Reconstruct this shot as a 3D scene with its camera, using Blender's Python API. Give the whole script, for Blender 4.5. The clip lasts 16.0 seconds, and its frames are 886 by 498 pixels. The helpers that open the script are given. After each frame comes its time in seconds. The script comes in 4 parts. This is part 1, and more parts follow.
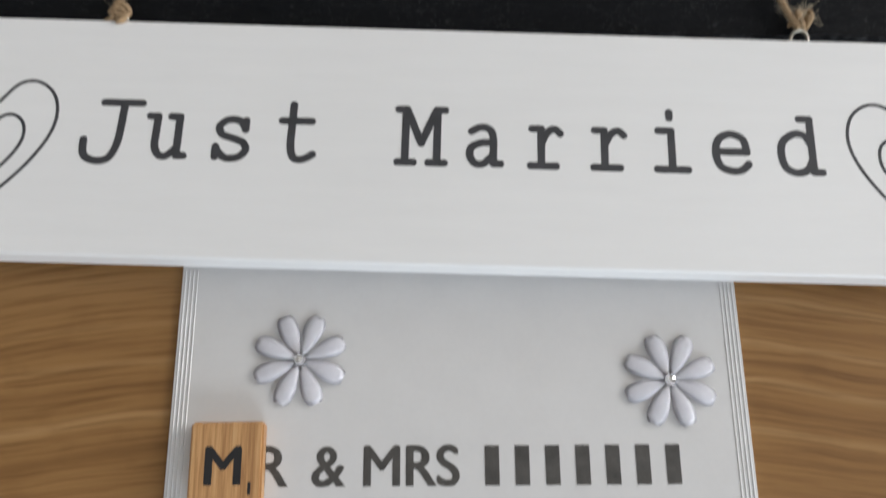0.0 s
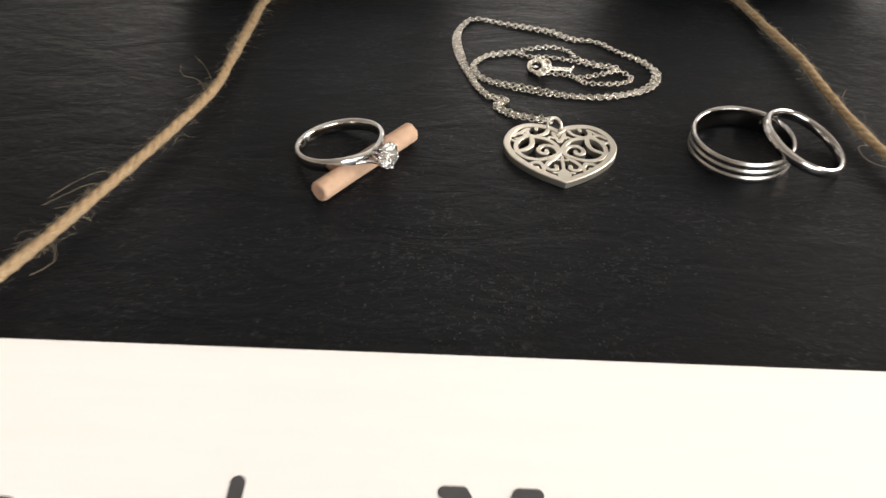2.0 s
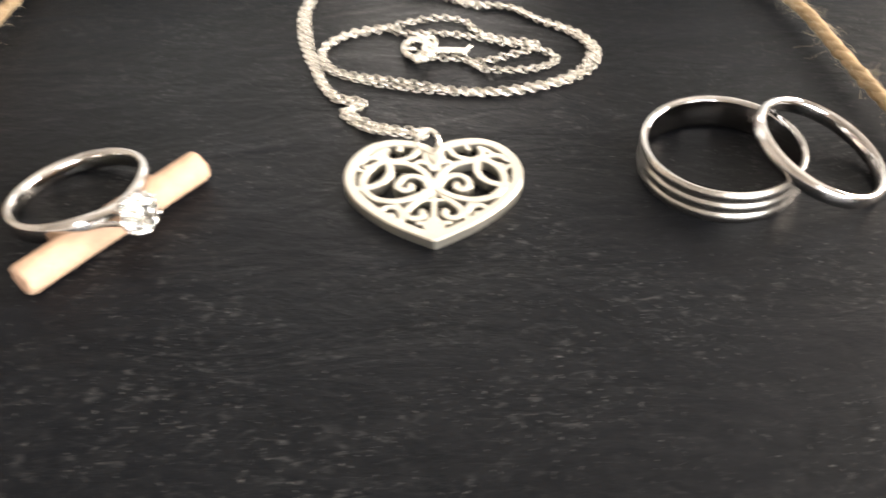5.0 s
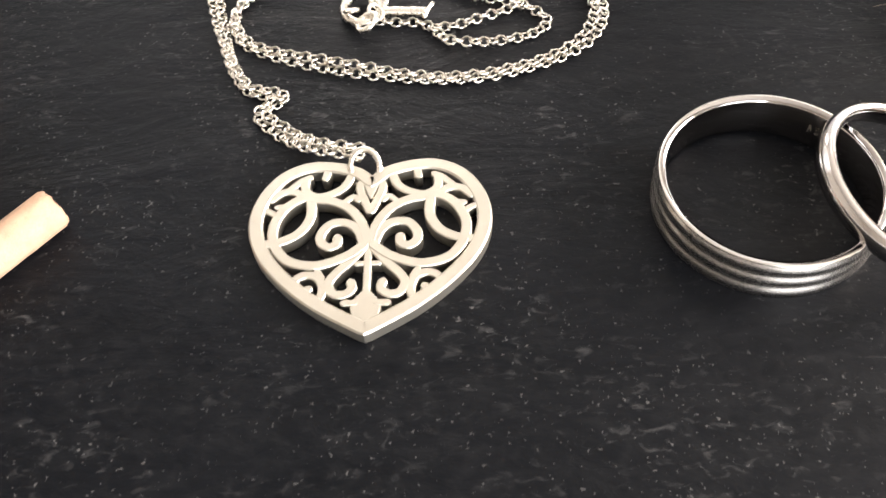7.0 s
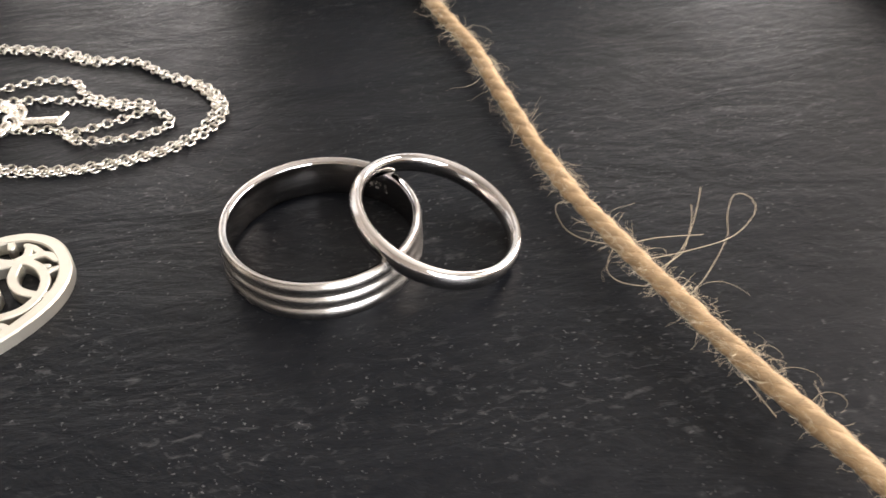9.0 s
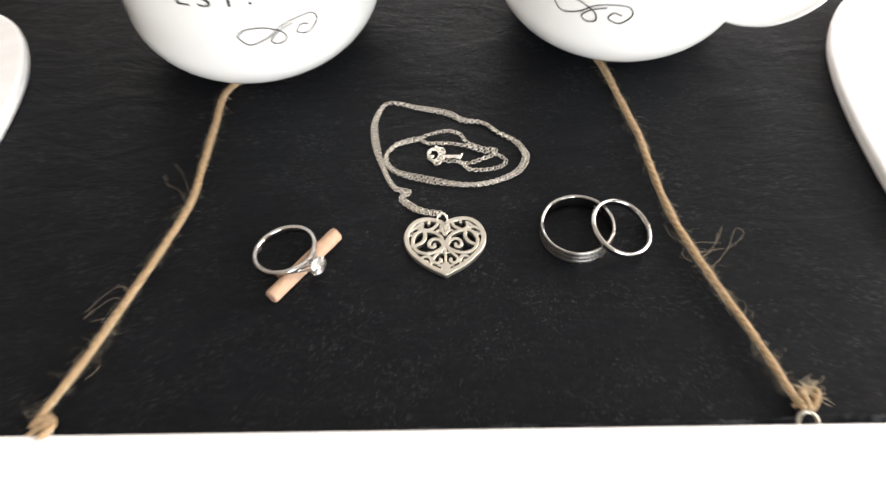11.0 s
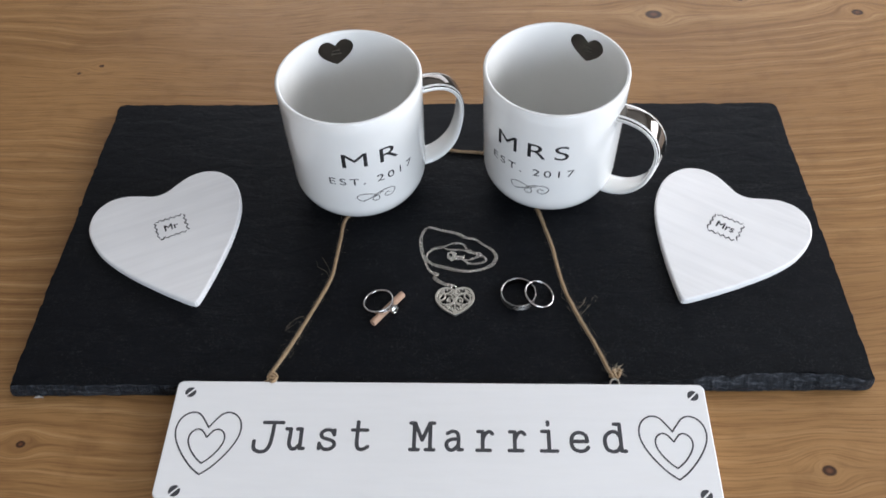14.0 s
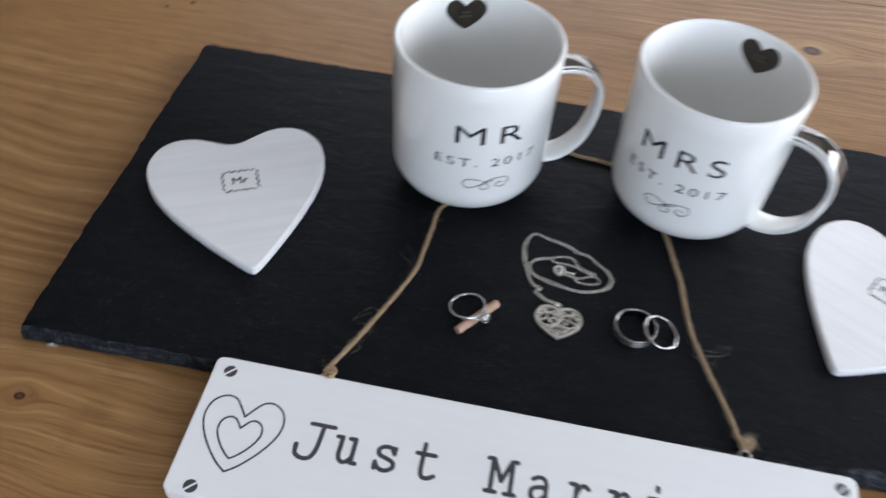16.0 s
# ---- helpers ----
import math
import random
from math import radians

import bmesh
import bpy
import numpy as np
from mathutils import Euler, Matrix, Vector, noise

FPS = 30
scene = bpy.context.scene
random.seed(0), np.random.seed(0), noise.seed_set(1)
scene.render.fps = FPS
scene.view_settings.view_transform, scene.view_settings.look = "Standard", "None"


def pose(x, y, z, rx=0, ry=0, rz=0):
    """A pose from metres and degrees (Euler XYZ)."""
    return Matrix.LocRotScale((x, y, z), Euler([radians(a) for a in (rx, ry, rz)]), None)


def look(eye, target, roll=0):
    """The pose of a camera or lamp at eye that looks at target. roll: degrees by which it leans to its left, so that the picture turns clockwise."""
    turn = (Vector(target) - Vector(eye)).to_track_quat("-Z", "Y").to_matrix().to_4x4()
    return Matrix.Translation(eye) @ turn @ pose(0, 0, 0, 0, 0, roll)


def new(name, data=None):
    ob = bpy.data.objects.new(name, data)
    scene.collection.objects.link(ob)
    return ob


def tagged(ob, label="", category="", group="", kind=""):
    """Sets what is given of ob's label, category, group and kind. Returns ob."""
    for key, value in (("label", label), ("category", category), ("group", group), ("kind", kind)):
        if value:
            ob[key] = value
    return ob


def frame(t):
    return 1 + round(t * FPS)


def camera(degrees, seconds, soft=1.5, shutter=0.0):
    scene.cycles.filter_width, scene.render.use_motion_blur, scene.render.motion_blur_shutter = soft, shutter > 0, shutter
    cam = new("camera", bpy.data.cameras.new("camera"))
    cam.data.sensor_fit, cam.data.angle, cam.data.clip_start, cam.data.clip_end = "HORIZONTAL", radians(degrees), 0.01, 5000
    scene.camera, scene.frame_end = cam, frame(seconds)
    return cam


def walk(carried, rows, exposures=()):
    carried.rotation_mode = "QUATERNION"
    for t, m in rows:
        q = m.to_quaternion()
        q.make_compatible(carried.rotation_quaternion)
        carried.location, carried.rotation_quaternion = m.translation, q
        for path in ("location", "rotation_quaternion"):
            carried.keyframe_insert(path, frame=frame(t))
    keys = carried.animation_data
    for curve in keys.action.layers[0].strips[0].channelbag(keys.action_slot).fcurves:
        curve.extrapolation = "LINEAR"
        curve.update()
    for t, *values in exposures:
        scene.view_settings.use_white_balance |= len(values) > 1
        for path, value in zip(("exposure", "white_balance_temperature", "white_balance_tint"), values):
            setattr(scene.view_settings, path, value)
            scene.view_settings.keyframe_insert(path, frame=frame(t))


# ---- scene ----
cam = camera(53.75, 16.0, soft=1.5, shutter=0.6)
PATH = [
    (0, (-0.00400, -0.00288, 0.21379), (-0.00082, 0.05893, 0.02361), 2.62),
    (0.5, (-0.00512, -0.00915, 0.21257), (-0.00152, 0.07658, 0.03191), 2.03),
    (1, (-0.00985, -0.00456, 0.19168), (-0.00807, 0.10328, 0.02325), 1.94),
    (1.5, (-0.01776, 0.01671, 0.14916), (-0.01623, 0.14921, -0.00064), 1.83),
    (2, (-0.01511, 0.03829, 0.11105), (-0.01017, 0.18599, -0.02371), 2.21),
    (2.5, (-0.01465, 0.05404, 0.08969), (-0.00760, 0.20896, -0.03660), 1.77),
    (3, (-0.01259, 0.07105, 0.07807), (-0.00555, 0.22748, -0.04634), 0.68),
    (3.5, (-0.01336, 0.08106, 0.07592), (-0.00376, 0.23684, -0.04914), 0.83),
    (4, (-0.01272, 0.08232, 0.07582), (-0.00346, 0.23729, -0.05028), 0.42),
    (4.5, (-0.00427, 0.08562, 0.07699), (0.00261, 0.23802, -0.05235), -0.59),
    (5, (0.01184, 0.09462, 0.08005), (0.01373, 0.23795, -0.05942), -1.50),
    (5.2, (0.01772, 0.09805, 0.07972), (0.01719, 0.23651, -0.06461), -2.08),
    (7.3, (0.02151, 0.13186, 0.07336), (0.01595, 0.24819, -0.08923), -5.12),
    (7.5, (0.02458, 0.12945, 0.07358), (0.01862, 0.24956, -0.08622), -5.70),
    (8, (0.03535, 0.12497, 0.07328), (0.03494, 0.25559, -0.07818), -5.17),
    (8.5, (0.04811, 0.11963, 0.06931), (0.05746, 0.25955, -0.07329), -3.92),
    (9, (0.04999, 0.11199, 0.06899), (0.07235, 0.25924, -0.06449), -1.19),
    (9.5, (0.04306, 0.10456, 0.07380), (0.06888, 0.25681, -0.05329), -0.40),
    (10, (0.02435, 0.08977, 0.09457), (0.04094, 0.23892, -0.03764), -0.80),
    (10.2, (0.01058, 0.08251, 0.11177), (0.02212, 0.22429, -0.02881), -0.80),
    (12.3, (0.01242, -0.04310, 0.35024), (0.00774, 0.06067, 0.17933), -4.35),
    (12.5, (0.01261, -0.05317, 0.36490), (0.00830, 0.05193, 0.19479), -4.10),
    (13, (0.01410, -0.07276, 0.38846), (0.00944, 0.03918, 0.22279), -3.70),
    (13.5, (0.01290, -0.09331, 0.40296), (0.00891, 0.02556, 0.24216), -3.09),
    (14, (0.01347, -0.11055, 0.41359), (0.01044, 0.01510, 0.25802), -2.40),
    (14.5, (0.00992, -0.11193, 0.41072), (0.00711, 0.01630, 0.25726), -2.10),
    (15, (0.01206, -0.10933, 0.40915), (0.00965, 0.01895, 0.25573), -1.44),
    (15.5, (0.00165, -0.10065, 0.39084), (-0.00215, 0.02909, 0.23868), 1.29),
    (16, (-0.02335, -0.07976, 0.33542), (-0.03468, 0.05359, 0.18679), 5.17),
]
EXPOSURES = [
    (0, -0.14, 6300, 10), (0.5, -0.1, 6350, 10), (1.0, 0.05, 6500, 10), (1.5, 0.4, 6850, 12), (2.0, 0.62, 7200, 13), (2.5, 0.52, 7350, 13),
    (3.0, 0.5, 7500, 14), (3.5, 1.9, 7350, 14), (5.0, 1.82, 7350, 14), (7.5, 1.68, 7050, 16), (9.0, 1.62, 7000, 16), (10.0, 1.72, 7100, 15),
    (12.5, 0.0, 6350, 12), (14.5, 0.06, 5900, 12), (16.0, -0.02, 5800, 12),
]
walk(cam, [(t, look(eye, target, roll)) for t, eye, target, roll in PATH], EXPOSURES)

# ---- light: daylight from a window behind the viewer ----
world = bpy.data.worlds.new("daylight")
scene.world = world
world.use_nodes = True
wn = world.node_tree
sky = wn.nodes.new("ShaderNodeTexSky")
sky.sky_type, sky.sun_disc = "NISHITA", False
sky.sun_elevation, sky.sun_rotation = radians(35), radians(200)
wn.links.new(sky.outputs[0], wn.nodes["Background"].inputs[0])
wn.nodes["Background"].inputs[1].default_value = 0.12


def area_lamp(name, m, width, height, watts, colour):
    data = bpy.data.lights.new(name, "AREA")
    data.shape, data.size, data.size_y, data.energy, data.color = "RECTANGLE", width, height, watts, colour
    ob = new(name, data)
    ob.matrix_world = m
    return ob


area_lamp("window_daylight", look((1.0, -1.62, 0.55), (1.0, 2.0, 0.55)), 1.7, 0.9, 34, (0.87, 0.94, 1.0))
area_lamp("far_window_daylight", look((0.36, 2.62, 1.0), (0.36, -2.0, 1.0)), 2.65, 1.0, 26, (1.0, 0.96, 0.91))
# unseen fill lamp, added to brighten the right-hand wood and mugs
area_lamp("side_fill_lamp", look((1.92, 0.6, 0.75), (-2.0, 0.6, 0.75)), 1.5, 0.85, 42, (1.0, 0.965, 0.915))

# ---- materials ----


class Nodes:
    """A short way to write a node material."""

    def __init__(self, name):
        self.mat = bpy.data.materials.new(name)
        self.mat.use_nodes = True
        self.tree = self.mat.node_tree
        self.bsdf = self.tree.nodes["Principled BSDF"]

    def add(self, kind, *ins, **props):
        n = self.tree.nodes.new("ShaderNode" + kind)
        for k, v in props.items():
            if k == "op":
                n.operation = v
            elif k == "mode":
                n.blend_type = v
            elif k == "dims":
                n.noise_dimensions = v
        for i, v in enumerate(ins):
            self.put(n.inputs[i], v)
        return n

    def put(self, socket, v):
        if v is None:
            return
        if isinstance(v, bpy.types.NodeSocket):
            self.tree.links.new(v, socket)
        elif isinstance(v, bpy.types.Node):
            self.tree.links.new(v.outputs[0], socket)
        else:
            socket.default_value = v

    def set(self, **kw):
        for k, v in kw.items():
            self.put(self.bsdf.inputs[k.replace("_", " ")], v)

    def math(self, op, a, b=0.0, c=0.0):
        return self.add("Math", a, b, c, op=op)

    def coords(self, scale=(1, 1, 1), which="Object"):
        c = self.tree.nodes.new("ShaderNodeTexCoord")
        m = self.tree.nodes.new("ShaderNodeMapping")
        self.tree.links.new(c.outputs[which], m.inputs[0])
        m.inputs["Scale"].default_value = scale
        return m

    def noise(self, vector, scale, detail=4.0, rough=0.55, distort=0.0):
        n = self.tree.nodes.new("ShaderNodeTexNoise")
        self.put(n.inputs["Vector"], vector)
        n.inputs["Scale"].default_value, n.inputs["Detail"].default_value = scale, detail
        n.inputs["Roughness"].default_value, n.inputs["Distortion"].default_value = rough, distort
        return n

    def ramp(self, fac, stops):
        r = self.tree.nodes.new("ShaderNodeValToRGB")
        self.put(r.inputs[0], fac)
        while len(r.color_ramp.elements) < len(stops):
            r.color_ramp.elements.new(0.5)
        for e, (p, c) in zip(r.color_ramp.elements, stops):
            e.position = p
            e.color = (*c, 1) if isinstance(c, tuple) else (c, c, c, 1)
        return r

    def mix(self, fac, a, b, mode="MIX"):
        m = self.tree.nodes.new("ShaderNodeMix")
        m.data_type, m.blend_type = "RGBA", mode
        for i, v in ((0, fac), (6, a), (7, b)):
            self.put(m.inputs[i], (*v, 1) if isinstance(v, tuple) and len(v) == 3 else v)
        return m.outputs[2]

    def bump(self, height, strength, distance):
        b = self.tree.nodes.new("ShaderNodeBump")
        b.inputs["Strength"].default_value, b.inputs["Distance"].default_value = strength, distance
        self.put(b.inputs["Height"], height)
        self.put(self.bsdf.inputs["Normal"], b.outputs[0])
        return b


def plain(name, colour, rough=0.5, metal=0.0, vary=0.12, scale=60.0, bump=0.0, coat=0.0):
    """A surface with two scales of mottling, and fine relief if asked for."""
    m = Nodes(name)
    c = m.coords()
    big, fine = m.noise(c, scale, 3), m.noise(c, scale * 9, 4)
    both = m.math("MULTIPLY_ADD", big.outputs[0], 0.65, m.math("MULTIPLY", fine.outputs[0], 0.35))
    lo, hi = (tuple(max(0.0, v * (1 + s * vary)) for v in colour) for s in (-1, 1))
    m.set(Base_Color=m.ramp(both, [(0.3, lo), (0.7, hi)]), Metallic=metal)
    m.set(Roughness=m.ramp(fine.outputs[0], [(0.3, rough * 0.85), (0.75, min(1.0, rough * 1.2))]))
    if coat:
        m.set(Coat_Weight=coat, Coat_Roughness=0.05)
    if bump:
        m.bump(both, 1.0, bump)
    return m.mat


def pine(name, knots=()):
    """Oiled pine, grain along x, with round knots that the grain flows round."""
    m = Nodes(name)
    g = m.tree.nodes.new("ShaderNodeNewGeometry")
    sep = m.add("SeparateXYZ", g.outputs["Position"])
    x, y = sep.outputs[0], sep.outputs[1]
    bend, dark, ringed = 0.0, 0.0, 0.0
    for kx, ky, size in knots:
        dx, dy = m.math("MULTIPLY", m.math("SUBTRACT", x, kx), 0.8), m.math("SUBTRACT", y, ky)
        d2 = m.math("ADD", m.math("MULTIPLY", dx, dx), m.math("MULTIPLY", dy, dy))
        near = m.math("POWER", 2.718, m.math("MULTIPLY", d2, -1.0 / (3.6 * size) ** 2))
        pull = m.math("MULTIPLY", near, m.math("MULTIPLY", dy, -1.25))
        bend = m.math("ADD", bend, pull)
        d = m.math("SQRT", d2)
        dark = m.math("MAXIMUM", dark, m.add("MapRange", d, size * 0.6, size * 1.05, 1.0, 0.0))
        core = m.math("SUBTRACT", m.add("MapRange", d, size * 0.15, size * 0.6, 0.0, 1.0), m.add("MapRange", d, size * 0.75, size * 1.0, 0.0, 1.0))
        ringed = m.math("MAXIMUM", ringed, core)
    # slow waves carry the growth lines across the board
    wave = m.noise(m.add("CombineXYZ", m.math("MULTIPLY", x, 4.2), m.math("MULTIPLY", y, 3.0), 2.0), 1.0, 2, 0.45)
    ripple = m.noise(m.add("CombineXYZ", m.math("MULTIPLY", x, 24.0), m.math("MULTIPLY", y, 55.0), 5.0), 1.0, 3, 0.5)
    yy = m.math("ADD", y, m.math("ADD", bend, m.math("MULTIPLY", m.math("SUBTRACT", wave.outputs[0], 0.5), 0.06)))
    yy = m.math("MULTIPLY_ADD", m.math("SUBTRACT", ripple.outputs[0], 0.5), 0.0035, yy)
    spread = m.noise(m.add("CombineXYZ", m.math("MULTIPLY", x, 0.7), m.math("MULTIPLY", yy, 9.0), 0.0), 1.0, 2, 0.5)
    bands = m.math("SINE", m.math("MULTIPLY_ADD", spread.outputs[0], 60.0, m.math("MULTIPLY", yy, 560.0)))
    bands = m.math("MULTIPLY_ADD", bands, 0.5, 0.5)
    fibre_v = m.add("CombineXYZ", m.math("MULTIPLY", x, 26.0), m.math("MULTIPLY", yy, 900.0), 0.0)
    fibre = m.noise(fibre_v, 1.0, 4, 0.6)
    cloud = m.noise(m.add("CombineXYZ", m.math("MULTIPLY", x, 3.2), m.math("MULTIPLY", y, 9.0), 3.0), 1.5, 3, 0.5)
    where = m.ramp(m.noise(m.add("CombineXYZ", m.math("MULTIPLY", x, 2.0), m.math("MULTIPLY", yy, 11.0), 7.0), 1.0, 2, 0.5).outputs[0], [(0.42, 0.12), (0.6, 1.0)])
    late = m.math("MULTIPLY", m.math("POWER", bands, 14.0), where.outputs[0])
    pale = m.math("MULTIPLY", m.math("POWER", m.math("SUBTRACT", 1.0, bands), 12.0), where.outputs[0])
    blot = m.noise(m.coords((1, 1, 1), "Object"), 46, 4, 0.6)
    base = m.mix(m.ramp(cloud.outputs[0], [(0.3, 0.0), (0.72, 1.0)]), (0.245, 0.126, 0.044), (0.385, 0.212, 0.081))
    base = m.mix(m.math("MULTIPLY", late, 0.5), base, (0.13, 0.056, 0.018))
    base = m.mix(m.math("MULTIPLY", pale, 0.62), base, (0.47, 0.285, 0.125))
    base = m.mix(m.ramp(fibre.outputs[0], [(0.46, 0.0), (0.68, 0.62)]), base, (0.13, 0.057, 0.017))
    base = m.mix(m.ramp(blot.outputs[0], [(0.54, 0.0), (0.76, 0.4)]), base, (0.16, 0.078, 0.028))
    if knots:
        base = m.mix(m.math("MULTIPLY", dark, 0.9), base, (0.115, 0.042, 0.018))
        base = m.mix(m.math("MULTIPLY", ringed, 0.85), base, (0.022, 0.010, 0.006))
    m.set(Base_Color=base, Roughness=m.ramp(fibre.outputs[0], [(0.3, 0.33), (0.8, 0.5)]))
    m.set(**{"Specular_IOR_Level": 0.26})
    m.bump(m.math("MULTIPLY_ADD", fibre.outputs[0], 0.7, m.math("MULTIPLY", bands, 0.3)), 0.5, 0.0003)
    return m.mat


def slate_material():
    """Riven black slate: shallow steps that run along the stone, pale scratches and grains of dust."""
    m = Nodes("riven_slate")
    c = m.coords()
    cleft = m.noise(m.coords((0.4, 1.0, 1.0)), 95, 5, 0.55, 0.6)
    steps = m.noise(m.coords((0.5, 1.0, 1.0)), 420, 5, 0.62, 0.6)
    grain = m.noise(m.coords((0.7, 1.0, 1.0)), 2000, 4, 0.65)
    broad = m.noise(c, 14, 3, 0.5)
    mottle = m.noise(m.coords((0.7, 1.0, 1.0)), 620, 5, 0.65, 0.8)
    specks = m.noise(m.coords((0.5, 1.0, 1.0)), 1100, 4, 0.6, 0.8)
    points = m.noise(c, 2300, 2, 0.5)
    clumps = m.noise(c, 85, 3, 0.6)
    # dust lies where a coarse and a fine field agree; single pale grains lie anywhere
    smear = m.math("MULTIPLY", m.ramp(specks.outputs[0], [(0.56, 0.0), (0.72, 1.0)]).outputs[0], m.ramp(clumps.outputs[0], [(0.42, 0.1), (0.64, 1.0)]).outputs[0])
    single = m.ramp(points.outputs[0], [(0.675, 0.0), (0.72, 1.0)]).outputs[0]
    dust = m.math("MAXIMUM", m.math("MULTIPLY", smear, 0.2), m.math("MULTIPLY", m.math("MULTIPLY", single, m.ramp(clumps.outputs[0], [(0.35, 0.3), (0.6, 1.0)]).outputs[0]), 0.42))
    colour = m.mix(m.ramp(cleft.outputs[0], [(0.35, 0.0), (0.7, 1.0)]).outputs[0], (0.0016, 0.0022, 0.0036), (0.0034, 0.0041, 0.0060))
    colour = m.mix(m.ramp(mottle.outputs[0], [(0.45, 0.0), (0.68, 0.75)]).outputs[0], colour, (0.0070, 0.0075, 0.0090))
    colour = m.mix(m.math("MULTIPLY", broad.outputs[0], 0.35), colour, (0.0055, 0.006, 0.0072))
    colour = m.mix(dust, colour, (0.16, 0.16, 0.16))
    m.set(Base_Color=colour, Roughness=m.ramp(mottle.outputs[0], [(0.3, 0.36), (0.7, 0.56)]))
    m.set(**{"Specular_IOR_Level": 0.10})
    h = m.math("MULTIPLY_ADD", cleft.outputs[0], 0.75, m.math("MULTIPLY", steps.outputs[0], 0.2))
    h = m.math("MULTIPLY_ADD", grain.outputs[0], 0.03, h)
    m.bump(h, 1.0, 0.00078)
    return m.mat


def white_paint(name, colour, brush, rough=0.45, depth=0.965, scale=260):
    """Painted wood: brush marks along x and faint grain."""
    m = Nodes(name)
    c = m.coords((brush, 1.0, 1.0))
    streak, blot = m.noise(c, scale, 5, 0.6), m.noise(m.coords(), 18, 3)
    f = m.math("MULTIPLY_ADD", streak.outputs[0], 0.6, m.math("MULTIPLY", blot.outputs[0], 0.4))
    m.set(Base_Color=m.ramp(f, [(0.32, tuple(v * depth for v in colour)), (0.62, colour)]), Roughness=m.ramp(f, [(0.3, rough), (0.7, rough * 1.2)]))
    m.bump(streak.outputs[0], 0.4, 0.00025)
    return m.mat


def metal(name, colour, rough, scratch=1500.0):
    m = Nodes(name)
    c = m.coords()
    fine, wear = m.noise(c, scratch, 4, 0.6), m.noise(c, 160, 3)
    m.set(Base_Color=m.ramp(wear.outputs[0], [(0.3, tuple(v * 0.9 for v in colour)), (0.7, colour)]), Metallic=1.0)
    m.set(Roughness=m.ramp(fine.outputs[0], [(0.3, rough * 0.9), (0.75, rough * 1.2)]))
    m.bump(fine.outputs[0], 0.05, 0.00002)
    return m.mat


KNOTS = ((0.1692, 0.4505, 0.0056), (0.3235, 0.4462, 0.0039), (-0.2165, 0.0989, 0.0022), (0.197, 0.0757, 0.0032), (0.2389, 0.4663, 0.0019), (-0.247, 0.406, 0.0017), (-0.262, 0.398, 0.0014))
PINE = pine("oiled_pine", KNOTS)
SLATE = slate_material()


def hewn_slate():
    """The split edge of the slate: thin leaves one over the other, dusty on their lips."""
    m = Nodes("hewn_slate_edge")
    leaves = m.noise(m.coords((0.16, 0.5, 1.6)), 700, 5, 0.65, 0.8)
    chips = m.noise(m.coords((0.6, 1.0, 1.0)), 330, 5, 0.7, 0.5)
    both = m.math("MULTIPLY_ADD", leaves.outputs[0], 0.55, m.math("MULTIPLY", chips.outputs[0], 0.45))
    m.set(Base_Color=m.ramp(both, [(0.4, (0.0035, 0.0045, 0.0065)), (0.52, (0.013, 0.016, 0.021)), (0.64, (0.085, 0.092, 0.105))]), Roughness=0.62)
    m.set(**{"Specular_IOR_Level": 0.2})
    m.bump(both, 1.0, 0.0014)
    return m.mat


HEWN = hewn_slate()
SIGN_WHITE = white_paint("white_painted_board", (0.85, 0.845, 0.84), 0.12, 0.4)
COASTER_WHITE = white_paint("whitewashed_wood", (0.83, 0.82, 0.815), 0.06, 0.5, 0.9, 220)
FAINT_PRINT = plain("pale_grey_print", (0.075, 0.066, 0.05), 0.6, vary=0.6, scale=900)
PRINT = plain("charcoal_print", (0.045, 0.045, 0.05), 0.6, vary=0.3, scale=300)
INK = plain("black_ink", (0.018, 0.018, 0.02), 0.45, vary=0.25, scale=400)
CHINA = plain("glazed_white_china", (0.82, 0.815, 0.79), 0.12, vary=0.015, scale=25, coat=0.6)
LUSTRE = metal("pewter_lustre", (0.17, 0.155, 0.14), 0.06)
SILVER = metal("satin_silver", (0.56, 0.53, 0.465), 0.42, 6000.0)
CHAIN_SILVER = metal("chain_silver", (0.78, 0.74, 0.67), 0.26)
WHITE_GOLD = metal("polished_white_gold", (0.60, 0.575, 0.56), 0.11, 14000.0)
PLATINUM = metal("brushed_platinum", (0.54, 0.515, 0.485), 0.25, 14000.0)
BRASS = metal("dull_steel", (0.45, 0.42, 0.36), 0.3)
JUTE = plain("jute_twine", (0.32, 0.216, 0.120), 0.9, vary=0.35, scale=700, bump=0.0004)
FIBRE = plain("jute_fibre", (0.54, 0.45, 0.32), 0.8, vary=0.2, scale=500)
DOWEL = plain("raw_pale_wood", (0.44, 0.285, 0.195), 0.85, vary=0.16, scale=700, bump=0.0002)
CARD = plain("pearl_card", (0.68, 0.67, 0.665), 0.42, vary=0.03, scale=90, bump=0.00003)
PETAL = plain("padded_satin", (0.93, 0.92, 0.96), 0.5, vary=0.05, scale=500, bump=0.0001)
STENCIL = plain("grey_stencil_ink", (0.07, 0.065, 0.06), 0.55, vary=0.4, scale=250)
WALL_PAINT = plain("matt_wall_paint", (0.40, 0.385, 0.36), 0.85, vary=0.04, scale=6)
CEILING_PAINT = plain("ceiling_paint", (0.5, 0.5, 0.49), 0.9, vary=0.03, scale=6)
FLOOR_WOOD = plain("floor_boards", (0.22, 0.14, 0.08), 0.5, vary=0.25, scale=8)


